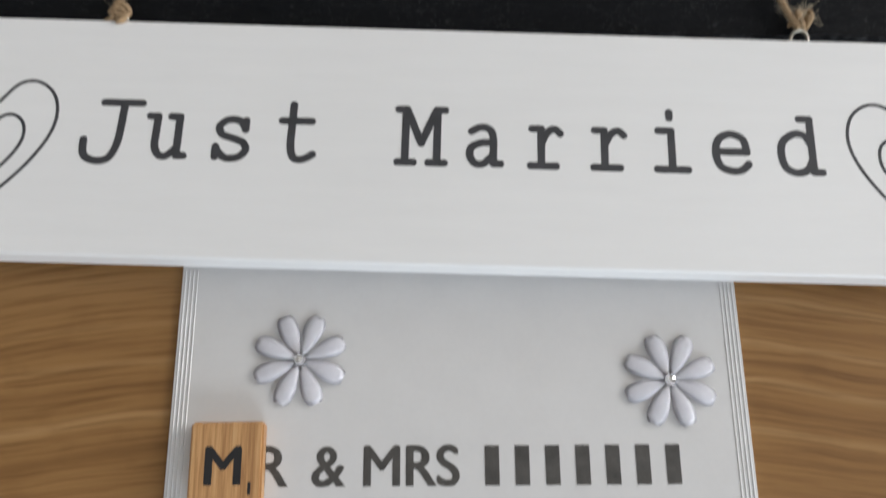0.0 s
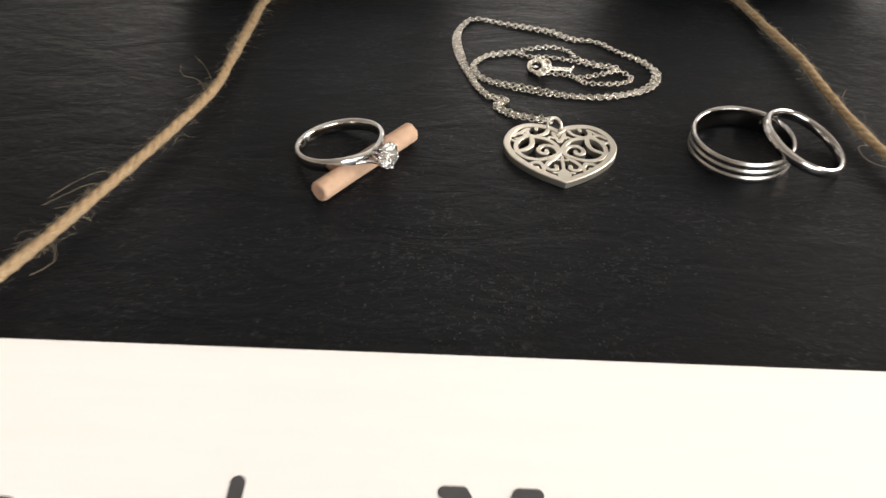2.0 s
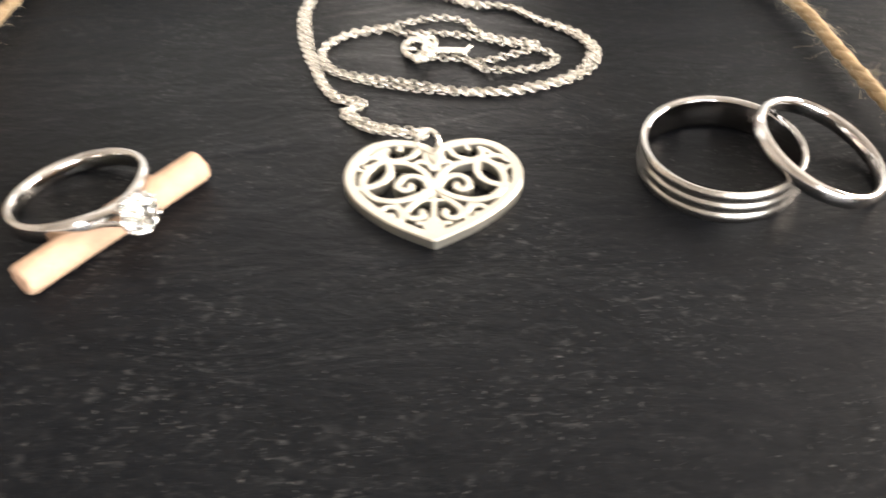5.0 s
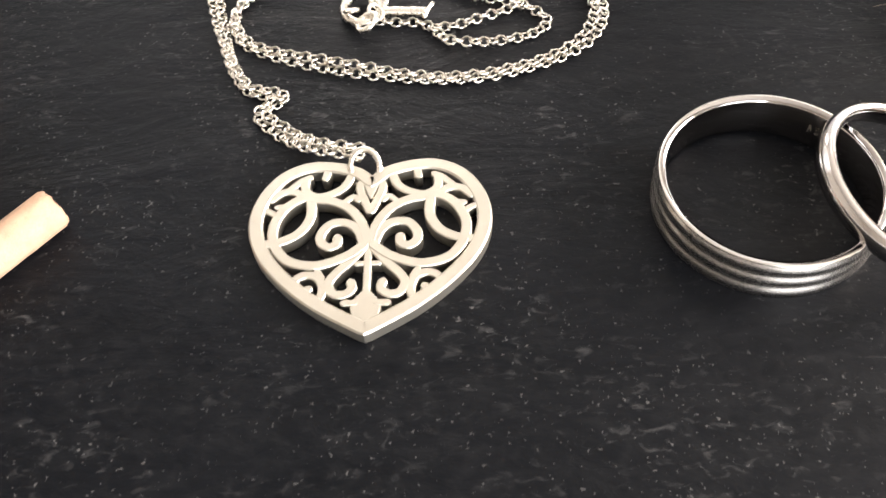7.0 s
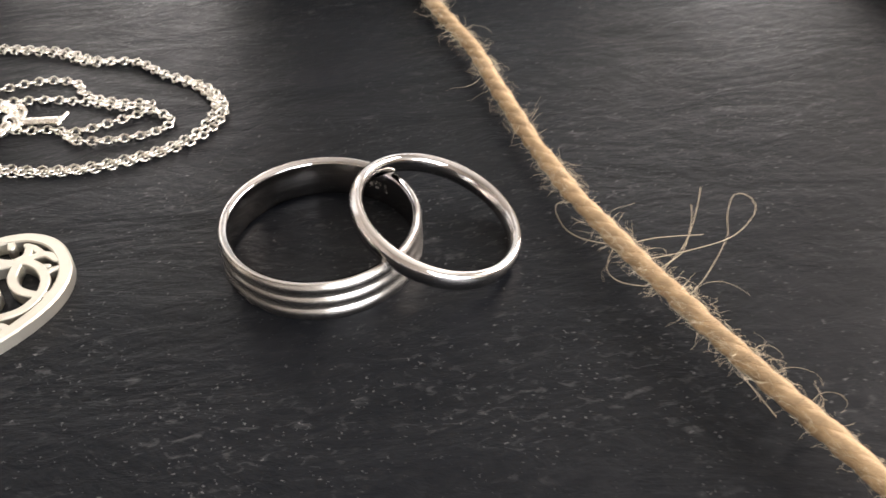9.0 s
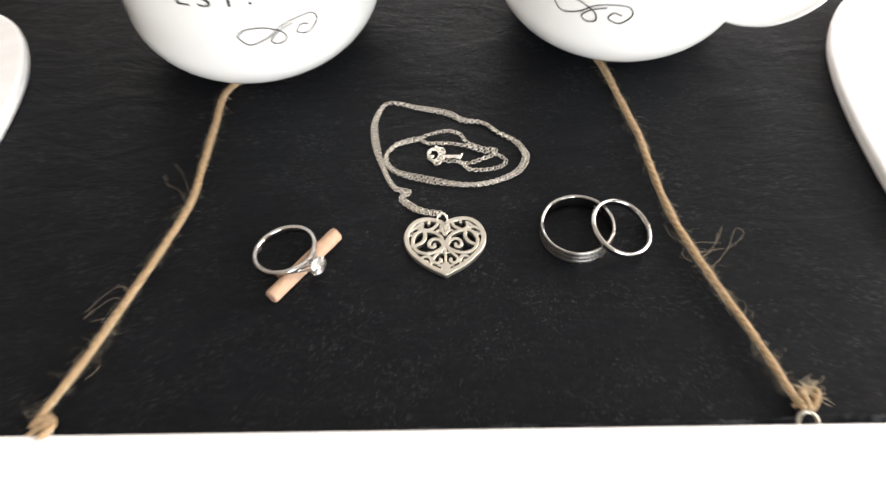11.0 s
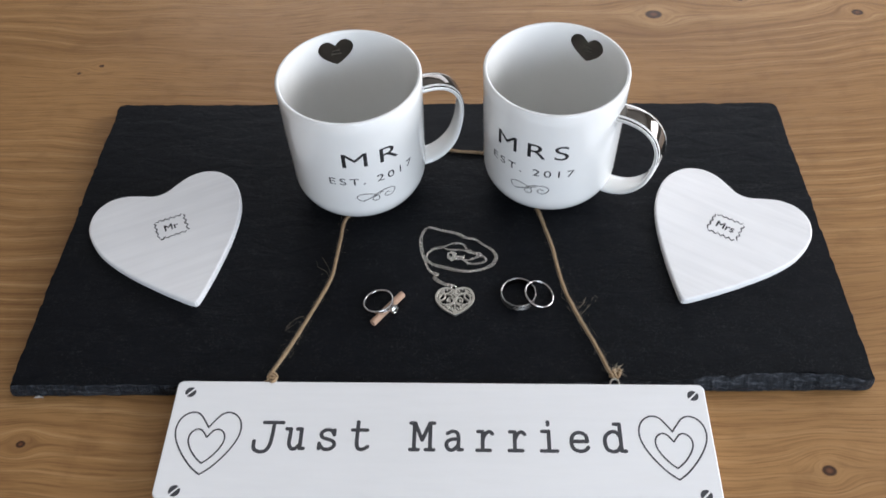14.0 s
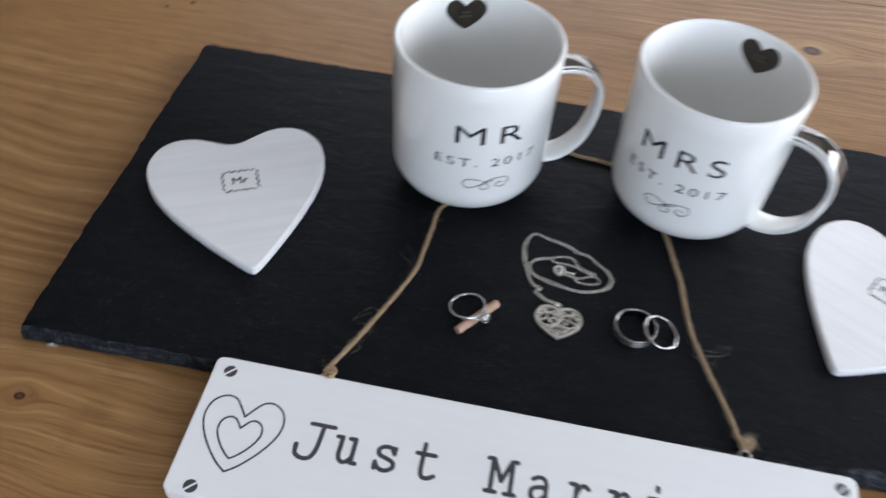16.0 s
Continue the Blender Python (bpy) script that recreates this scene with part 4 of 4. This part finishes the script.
# the outer band
bm = bmesh.new()
half = smooth_path([(0, 18.1), (1.5, 19.5), (3.9, 20.3), (6.3, 20.3), (8.6, 19.0), (10.2, 16.4), (10.7, 13.3), (9.8, 10.0), (7.6, 6.9), (4.3, 3.9), (0, 1.2)], 0.4)
ribbon(bm, half + [Vector((-p.x, p.y, 0)) for p in half[::-1][1:-1]], 1.4, 0, PEND_T, 0.16, closed=True)
pendant = part("pendant", bm, SILVER, necklace, "flat pierced silver heart with scrollwork")
pendant.matrix_basis = PEND
# (width, way): one half of the piercing, mirrored for the other
SCROLLS = []
SCROLLS.append((1.0, ((0.5, 10.4), (2.1, 9.1), (4.6, 8.2), (6.9, 8.6), (8.2, 9.8), (8.9, 11.5), (8.9, 13.3), (8.0, 15.2), (6.6, 16.3), (5.6, 16.3))))
SCROLLS.append((1.0, ((0.15, 11.0), (0.8, 13.2), (2.0, 14.9), (3.7, 15.9), (5.7, 16.2))))
SCROLLS.append((1.0, ((5.7, 16.2), (5.6, 13.9), (6.6, 12.0), (8.4, 11.0), (9.9, 10.8))))
SCROLLS.append((0.95, ((0.5, 10.5), (1.0, 12.1), (2.1, 13.1), (3.5, 13.1), (4.4, 12.0), (4.4, 10.9), (3.7, 10.3), (2.95, 10.6), (2.9, 11.3))))
SCROLLS.append((0.9, ((1.9, 19.3), (2.6, 17.7), (3.8, 16.8), (5.2, 16.5), (6.3, 17.3), (6.4, 18.6))))
SCROLLS.append((0.8, ((4.3, 20.0), (4.5, 18.9))))
SCROLLS.append((0.8, ((6.1, 19.0), (6.9, 18.5), (7.9, 17.4))))
SCROLLS.append((0.9, ((6.4, 16.4), (7.3, 17.2), (8.5, 17.2), (9.5, 16.3))))
SCROLLS.append((0.7, ((8.0, 15.4), (8.8, 15.3))))
SCROLLS.append((0.7, ((8.9, 14.3), (9.4, 14.7), (10.1, 15.0))))
SCROLLS.append((0.85, ((0.6, 18.7), (1.1, 17.6), (0.6, 15.9), (0.1, 14.6))))
SCROLLS.append((0.7, ((1.2, 16.0), (1.7, 16.4), (2.3, 15.9))))
SCROLLS.append((0.9, ((0.5, 10.1), (1.7, 8.5), (2.8, 7.3), (3.4, 6.2), (3.0, 5.1), (2.0, 4.9), (1.3, 5.5), (1.4, 6.2))))
SCROLLS.append((0.85, ((4.4, 4.0), (3.9, 5.3), (4.3, 6.7), (5.4, 7.2), (6.4, 6.7), (6.4, 5.7), (5.7, 5.2), (5.2, 5.6))))
SCROLLS.append((0.7, ((4.1, 6.8), (4.5, 7.5))))
SCROLLS.append((0.7, ((1.0, 4.0), (1.9, 4.0))))
for k, (wide, pts) in enumerate(SCROLLS):
    for s in (1, -1):
        bm = bmesh.new()
        ribbon(bm, smooth_path([(s * px, py) for px, py in pts], 0.25), wide, 0.02, PEND_T - 0.05 - 0.006 * k - 0.003 * s, 0.1)
        part("scroll", bm, SILVER, pendant)
bm = bmesh.new()
ribbon(bm, straight_path(((0, 4.8), (0, 11.8)), 1), 0.7, 0.02, PEND_T - 0.17, 0.1)
ribbon(bm, straight_path(((-1.05, 8.4), (1.05, 8.4)), 1), 0.55, 0.02, PEND_T - 0.19, 0.1)
part("stem", bm, SILVER, pendant)
bm = bmesh.new()
slab(bm, smooth_path([(0, 1.5), (1.15, 2.6), (1.35, 3.9), (0.7, 4.9), (0, 5.6), (-0.7, 4.9), (-1.35, 3.9), (-1.15, 2.6)], 0.4, closed=True), 0.02, PEND_T - 0.16, 0.15, 2)
part("leaf", bm, SILVER, pendant)
bm = bmesh.new()
slab(bm, smooth_path([(0, 16.0), (0.55, 17.2), (1.0, 18.6), (0, 18.2), (-1.0, 18.6), (-0.55, 17.2)], 0.4, closed=True), 0.02, PEND_T - 0.1, 0.15, 2)
part("crest", bm, SILVER, pendant)

bm = bmesh.new()
ring = [Vector((11.5 + 1.4 * math.cos(a), 185.3 + 1.3 * math.sin(a), SLATE_TOP + 1.5 + 1.3 * math.sin(a))) for a in (2 * math.pi * k / 24 for k in range(24))]
tube(bm, ring, 0.33, 8, closed=True)
part("jump_ring", bm, CHAIN_SILVER, necklace, "round silver jump ring", smooth=True)

# the chain: a doubled strand from the jump ring, once round, then in to the clasp
first = [(10.4, 187.6), (7.0, 188.4), (4.7, 189.7), (2.4, 191.8), (0.2, 194.0), (0.6, 195.6), (2.0, 196.8), (0.2, 197.4), (-1.7, 198.2), (-3.7, 201.5), (-5.2, 206.1), (-6.8, 211.9)]
loop = [(-8.0, 220.5), (-7.3, 226.5), (-4.5, 231.8), (-0.4, 231.9), (4.6, 230.0), (10.5, 228.2), (14.8, 226.7), (18.9, 223.8), (24.7, 222.3), (28.8, 218.4), (33.7, 214.5), (36.2, 210.2), (36.2, 206.9), (34.1, 203.2), (30.3, 200.7), (25.5, 199.0), (20.9, 198.4), (16.6, 198.8), (11.6, 199.9), (6.5, 201.3), (1.3, 203.2), (-2.6, 205.4)]
inward = [(-4.4, 208.9), (-3.8, 212.2), (-1.0, 215.2), (2.8, 216.5), (6.3, 216.9)]
tail_a = [(8.2, 217.9), (13.4, 219.2), (17.4, 218.0), (18.6, 215.6), (20.4, 213.9), (24.6, 211.9), (27.6, 211.3), (26.6, 209.6), (23.4, 208.4), (19.9, 207.2), (17.8, 207.4)]
tail_b = [(8.2, 215.3), (14.7, 215.0), (19.6, 213.4), (24.0, 211.0), (27.8, 209.8), (30.8, 207.0), (28.9, 204.4), (23.7, 203.1), (19.4, 203.8), (17.8, 205.8), (16.4, 207.2), (13.6, 207.6), (11.2, 208.2)]


SHIFT = Vector((0.4, -0.15, 0))


def beside(pts, gap):
    """The same way a little to one side, for the second strand."""
    path = smooth_path(pts, 0.5)
    out = []
    for i, p in enumerate(path):
        t = (path[min(i + 1, len(path) - 1)] - path[max(i - 1, 0)]).normalized()
        weave = gap * (0.75 + 0.5 * math.sin(i * 0.09))
        out.append(p + SHIFT + Vector((-t.y, t.x, 0)) * weave)
    return out


def chain_link():
    """A round wire link lying in its own plane."""
    me = bpy.data.meshes.new("link")
    bm = bmesh.new()
    ring = [Vector((0.62 * math.cos(a), 0.56 * math.sin(a), 0)) for a in (2 * math.pi * k / 8 for k in range(8))]
    tube(bm, ring, 0.19, 3, closed=True)
    bm.to_mesh(me)
    bm.free()
    me.materials.append(CHAIN_SILVER)
    me.polygons.foreach_set("use_smooth", [True] * len(me.polygons))
    return me


LINK = chain_link()
bm = bmesh.new()
box(bm, 10.5, 11.1, 186.2, 186.8, SLATE_TOP + 1.3, SLATE_TOP + 1.7, 0.1)
chain = part("chain", bm, CHAIN_SILVER, necklace, "fine silver cable chain lying in loops")
links = []
rng = random.Random(11)
for strand, (pts, gap) in enumerate(((first + loop + inward + tail_a, 0.42), (first + loop + inward + tail_b, -0.42))):
    path = beside(pts, gap)
    want, run, count = 0.0, 0.0, 0
    for a, b in zip(path, path[1:]):
        step = (b - a).length
        while want <= run + step:
            p = a.lerp(b, (want - run) / step)
            t = (b - a).normalized()
            lift = 0.32 + 0.28 * strand * (0.5 + 0.5 * math.sin(count * 0.35))
            if p.y < 191 and p.x > 2:
                lift += 1.2 * min(1.0, (191 - p.y) / 3)
            links.append((Vector((p.x, p.y, SLATE_TOP + lift)), math.atan2(t.y, t.x), (1 if count % 2 else -1) * rng.uniform(14, 36)))
            want += 0.93
            count += 1
        run += step
crowd = bmesh.new()
for k, (p, turn, roll) in enumerate(links):
    m = Matrix.Translation(p * MM) @ Matrix.Rotation(turn, 4, "Z") @ Matrix.Rotation(radians(roll), 4, "X")
    if k % 2 == 0 and k // 2 < 300:
        ob = new("link", LINK)
        ob.parent = chain
        ob.matrix_basis = m
    else:
        start = len(crowd.verts)
        crowd.from_mesh(LINK)
        crowd.verts.ensure_lookup_table()
        for i in range(start, len(crowd.verts)):
            crowd.verts[i].co = m @ crowd.verts[i].co
tagged(part("fine_chain", crowd, CHAIN_SILVER, chain, smooth=True), "fine silver links", kind="stuff")

# clasp: a round spring ring with a bar and its tag
bm = bmesh.new()
ring = [Vector((10.45 + 2.1 * math.cos(a), 209.8 + 2.2 * math.sin(a), SLATE_TOP + 0.75 + 0.25 * math.sin(a))) for a in (2 * math.pi * k / 26 for k in range(26))]
tube(bm, ring, 0.52, 9, closed=True)
ring = [Vector((11.05 + 1.1 * math.cos(a), 207.0 + 1.2 * math.sin(a), SLATE_TOP + 1.1 + 0.6 * math.cos(a))) for a in (2 * math.pi * k / 18 for k in range(18))]
tube(bm, ring, 0.34, 8, closed=True)
ring = [Vector((12.3 + 0.9 * math.cos(a), 210.6 + 0.9 * math.sin(a), SLATE_TOP + 1.2 + 0.5 * math.sin(a))) for a in (2 * math.pi * k / 18 for k in range(18))]
tube(bm, ring, 0.3, 8, closed=True)
for cx, cy, cr in ((9.3, 208.9, 0.8), (12.0, 208.4, 0.75), (11.2, 211.6, 0.8)):
    tube(bm, [Vector((cx + cr * math.cos(a), cy + cr * math.sin(a), SLATE_TOP + 1.25 + 0.55 * math.sin(a + cx))) for a in (2 * math.pi * k / 16 for k in range(16))], 0.24, 7, closed=True)
part("clasp", bm, CHAIN_SILVER, necklace, "small silver spring ring clasp", smooth=True)
bm = bmesh.new()
tube(bm, smooth_path([(12.8, 209.0, SLATE_TOP + 0.8), (15.0, 208.9, SLATE_TOP + 0.75), (17.6, 208.7, SLATE_TOP + 0.7)], 0.5), 0.55, 9)
tube(bm, smooth_path([(17.3, 207.7, SLATE_TOP + 0.7), (17.8, 208.8, SLATE_TOP + 0.9), (18.4, 209.8, SLATE_TOP + 1.0)], 0.4), 0.3, 8)
part("tag", bm, CHAIN_SILVER, necklace, "flat silver end tag", smooth=True)

# ---- the rings ----


def band_ring(radius, width, wall, ridges):
    """The outer face and the inner face of a ring turned round z, its foot at z = 0; they meet at thin bright rims."""
    outer, n = [], 60
    for k in range(n + 1):
        f = k / n
        dip = 0.5 - 0.5 * math.cos(2 * ridges * math.pi * f)
        outer.append((radius - 0.24 + 0.24 * dip**0.7, f * width))
    rim = radius - 0.42
    bm = bmesh.new()
    lathe(bm, [(rim, 0.06)] + outer + [(rim, width - 0.02)], 144)
    bmesh.ops.recalc_face_normals(bm, faces=bm.faces[:])
    lining = bmesh.new()
    lathe(lining, [(rim, width - 0.02), (radius - wall + 0.12, width - 0.12), (radius - wall, width - 0.45), (radius - wall - 0.04, width / 2), (radius - wall, 0.45), (radius - wall + 0.12, 0.12), (rim, 0.06)], 144)
    bmesh.ops.recalc_face_normals(lining, faces=lining.faces[:])
    bmesh.ops.reverse_faces(lining, faces=lining.faces[:])
    return bm, lining


def hallmark(radius, start, marks, z, tall):
    """Small stamped marks along the inner face of a ring."""
    bm = bmesh.new()
    for k, wide in enumerate(marks):
        a = radians(start + 6.0 * k)
        pts = [Vector(((radius - 0.02) * math.cos(b), (radius - 0.02) * math.sin(b), h)) * MM for b, h in ((a, z), (a + radians(wide), z), (a + radians(wide), z + tall), (a, z + tall))]
        bm.faces.new([bm.verts.new(p) for p in pts])
    return bm


man = thing("wedding_ring", at_mm(48.05, 180.2, SLATE_TOP + 0.02), "wide brushed platinum wedding band with two grooves", "ring", "wedding rings on the slate")
face, lining = band_ring(10.15, 4.6, 0.95, 3)
part("band", face, PLATINUM, man, "satin outer face with two grooves", smooth=True)
part("inner_face", lining, POLISHED, man, "dark mirror-polished inner face", smooth=True)
part("hallmark", hallmark(9.16, 38, (3.0, 4.0, 2.4), 2.0, 0.9), CHAIN_SILVER, man, "small bright stamped hallmark")

woman = thing("wedding_ring", pose(59.5 * MM, 178.4 * MM, (SLATE_TOP + 4.05) * MM, 0, 20.0, -14), "slim polished white gold wedding ring leaning on another ring", "ring", "wedding rings on the slate")
court = [(8.35 + 0.66 * math.cos(a), 1.12 * math.copysign(abs(math.sin(a)) ** 0.85, math.sin(a))) for a in (2 * math.pi * k / 28 for k in range(28))]
bm = bmesh.new()
lathe(bm, [p for p in court[21:] + court[:8]], 144)
bmesh.ops.recalc_face_normals(bm, faces=bm.faces[:])
part("band", bm, WHITE_GOLD, woman, "rounded polished outer face", smooth=True)
bm = bmesh.new()
lathe(bm, court[7:22], 144)
bmesh.ops.recalc_face_normals(bm, faces=bm.faces[:])
bmesh.ops.reverse_faces(bm, faces=bm.faces[:])
part("inner_face", bm, POLISHED, woman, "mirror-polished inner face", smooth=True)

# engagement ring, propped on a short dowel
dowel = thing("dowel", at_mm(-25.75, 172.6, SLATE_TOP + 2.0, math.degrees(math.atan2(19.6, 16.4))), "short pale raw wooden dowel under a ring", "dowel")
bm = bmesh.new()
lathe(bm, ((1.5, -12.9), (1.82, -12.82), (1.98, -12.5), (2.0, -9), (1.99, -5), (2.01, 0), (1.98, 5), (2.0, 9), (1.96, 12.4), (1.78, 12.8), (1.5, 12.9)), 32)
for v in bm.verts:
    rough = noise.noise(v.co * 2600) * (0.05 if abs(v.co.z) < 0.0121 else 0.16)
    v.co.x, v.co.y, v.co.z = v.co.x * (1 + rough * 0.5), v.co.y * (1 + rough * 0.5), v.co.z + rough * MM
bmesh.ops.rotate(bm, verts=bm.verts[:], cent=(0, 0, 0), matrix=Matrix.Rotation(radians(90), 3, "Y"))
bmesh.ops.recalc_face_normals(bm, faces=bm.faces[:])
part("rod", bm, DOWEL, dowel, "pale raw wooden rod", smooth=True)
for end in (-1, 1):
    bm = bmesh.new()
    rim = [Vector((end * (12.86 + 0.05 * noise.noise(Vector((k, end, 3)))), 1.62 * math.cos(a), 1.62 * math.sin(a))) for k, a in enumerate(2 * math.pi * j / 24 for j in range(24))]
    ring = [bm.verts.new(p * MM) for p in rim]
    hub = bm.verts.new(Vector((end * 12.78, 0, 0)) * MM)
    for j in range(24):
        bm.faces.new((ring[j], ring[(j + 1) % 24], hub))
    part("sawn_end", bm, END_GRAIN, dowel, "pinkish sawn end grain")

rise = Vector((0.766, -0.643, 0))
axis_turn = math.degrees(math.atan2(rise.y, rise.x))
gold = thing("engagement_ring", at_mm(-31.1, 176.85, SLATE_TOP + 2.7) @ pose(0, 0, 0, 0, 0, axis_turn) @ pose(0, 0, 0, 0, -12.5, 0) @ pose(0, 0, 0, 0, 0, 3), "polished white gold solitaire ring propped on a dowel", "ring")
bm = bmesh.new()
n, m = 120, 14
rings = []
for i in range(n):
    a = 2 * math.pi * i / n
    near = math.exp(-((min(a, 2 * math.pi - a) / 0.5) ** 2))
    # a flat D section, tallest at the back and pinched where it meets the setting
    wide, thick = 1.28 - 0.55 * near, 0.62 + 0.12 * near
    rings.append([bm.verts.new(Vector(((8.3 + thick * math.copysign(abs(math.cos(b)) ** 0.8, math.cos(b))) * math.cos(a), (8.3 + thick * math.copysign(abs(math.cos(b)) ** 0.8, math.cos(b))) * math.sin(a), wide * math.copysign(abs(math.sin(b)) ** 0.7, math.sin(b)))) * MM) for b in (2 * math.pi * k / m for k in range(m))])
for i in range(n):
    r, s = rings[i], rings[(i + 1) % n]
    for j in range(m):
        bm.faces.new((r[j], s[j], s[(j + 1) % m], r[(j + 1) % m]))
bmesh.ops.recalc_face_normals(bm, faces=bm.faces[:])
part("band", bm, WHITE_GOLD, gold, smooth=True)
# shoulders: two slim bars rise from the band to the claws
for s in (-1, 1):
    for up in (-1, 1):
        bm = bmesh.new()
        bars = [Vector((far * math.cos(s * q), far * math.sin(s * q), up * rise_z)) for q, far, rise_z in ((0.85, 8.25, 0.5), (0.6, 8.4, 0.5), (0.42, 8.75, 0.5), (0.28, 9.3, 0.6))] + [Vector((10.4, s * 1.6, up * 0.95)), Vector((11.6, s * 1.75, up * 1.3))]
        tube(bm, smooth_path(bars, 0.4), lambda f: 0.42 - 0.1 * f, 8)
        part("shoulder", bm, WHITE_GOLD, gold, "slim polished shoulder", smooth=True)
# brilliant cut: each ring of corners is turned against the last, so the facets are triangles
bm = bmesh.new()
tiers = []
for radius, x, count, turn in ((1.4, 13.35, 8, 0.0), (2.05, 13.05, 8, 0.5), (2.55, 12.45, 16, 0.25), (2.55, 12.25, 16, 0.25), (1.2, 10.95, 8, 0.0)):
    tiers.append([bm.verts.new(Vector((x, radius * math.cos(q), radius * math.sin(q))) * MM) for q in (2 * math.pi * (k + turn * (count / 8 if count == 16 else 1)) / count for k in range(count))])
tiers.append([bm.verts.new(Vector((10.1, 0, 0)) * MM)])
bmesh.ops.convex_hull(bm, input=bm.verts[:])
bmesh.ops.recalc_face_normals(bm, faces=bm.faces[:])
part("stone", bm, DIAMOND, gold, "round brilliant-cut clear stone")
part("hallmark", hallmark(7.7, 196, (4.0, 3.0, 4.5), -0.45, 0.8), CHAIN_SILVER, gold, "small bright stamped hallmark")
for k in range(6):
    a = radians(60 * k + 30)
    y, z = math.cos(a), math.sin(a)
    bm = bmesh.new()
    tube(bm, smooth_path([(8.6, 0.4 * y, 0.4 * z), (10.2, 1.1 * y, 1.1 * z), (12.2, 2.35 * y, 2.35 * z), (12.75, 2.25 * y, 2.25 * z)], 0.4), lambda f: 0.36 - 0.06 * f, 8)
    part("claw", bm, WHITE_GOLD, gold, smooth=True)
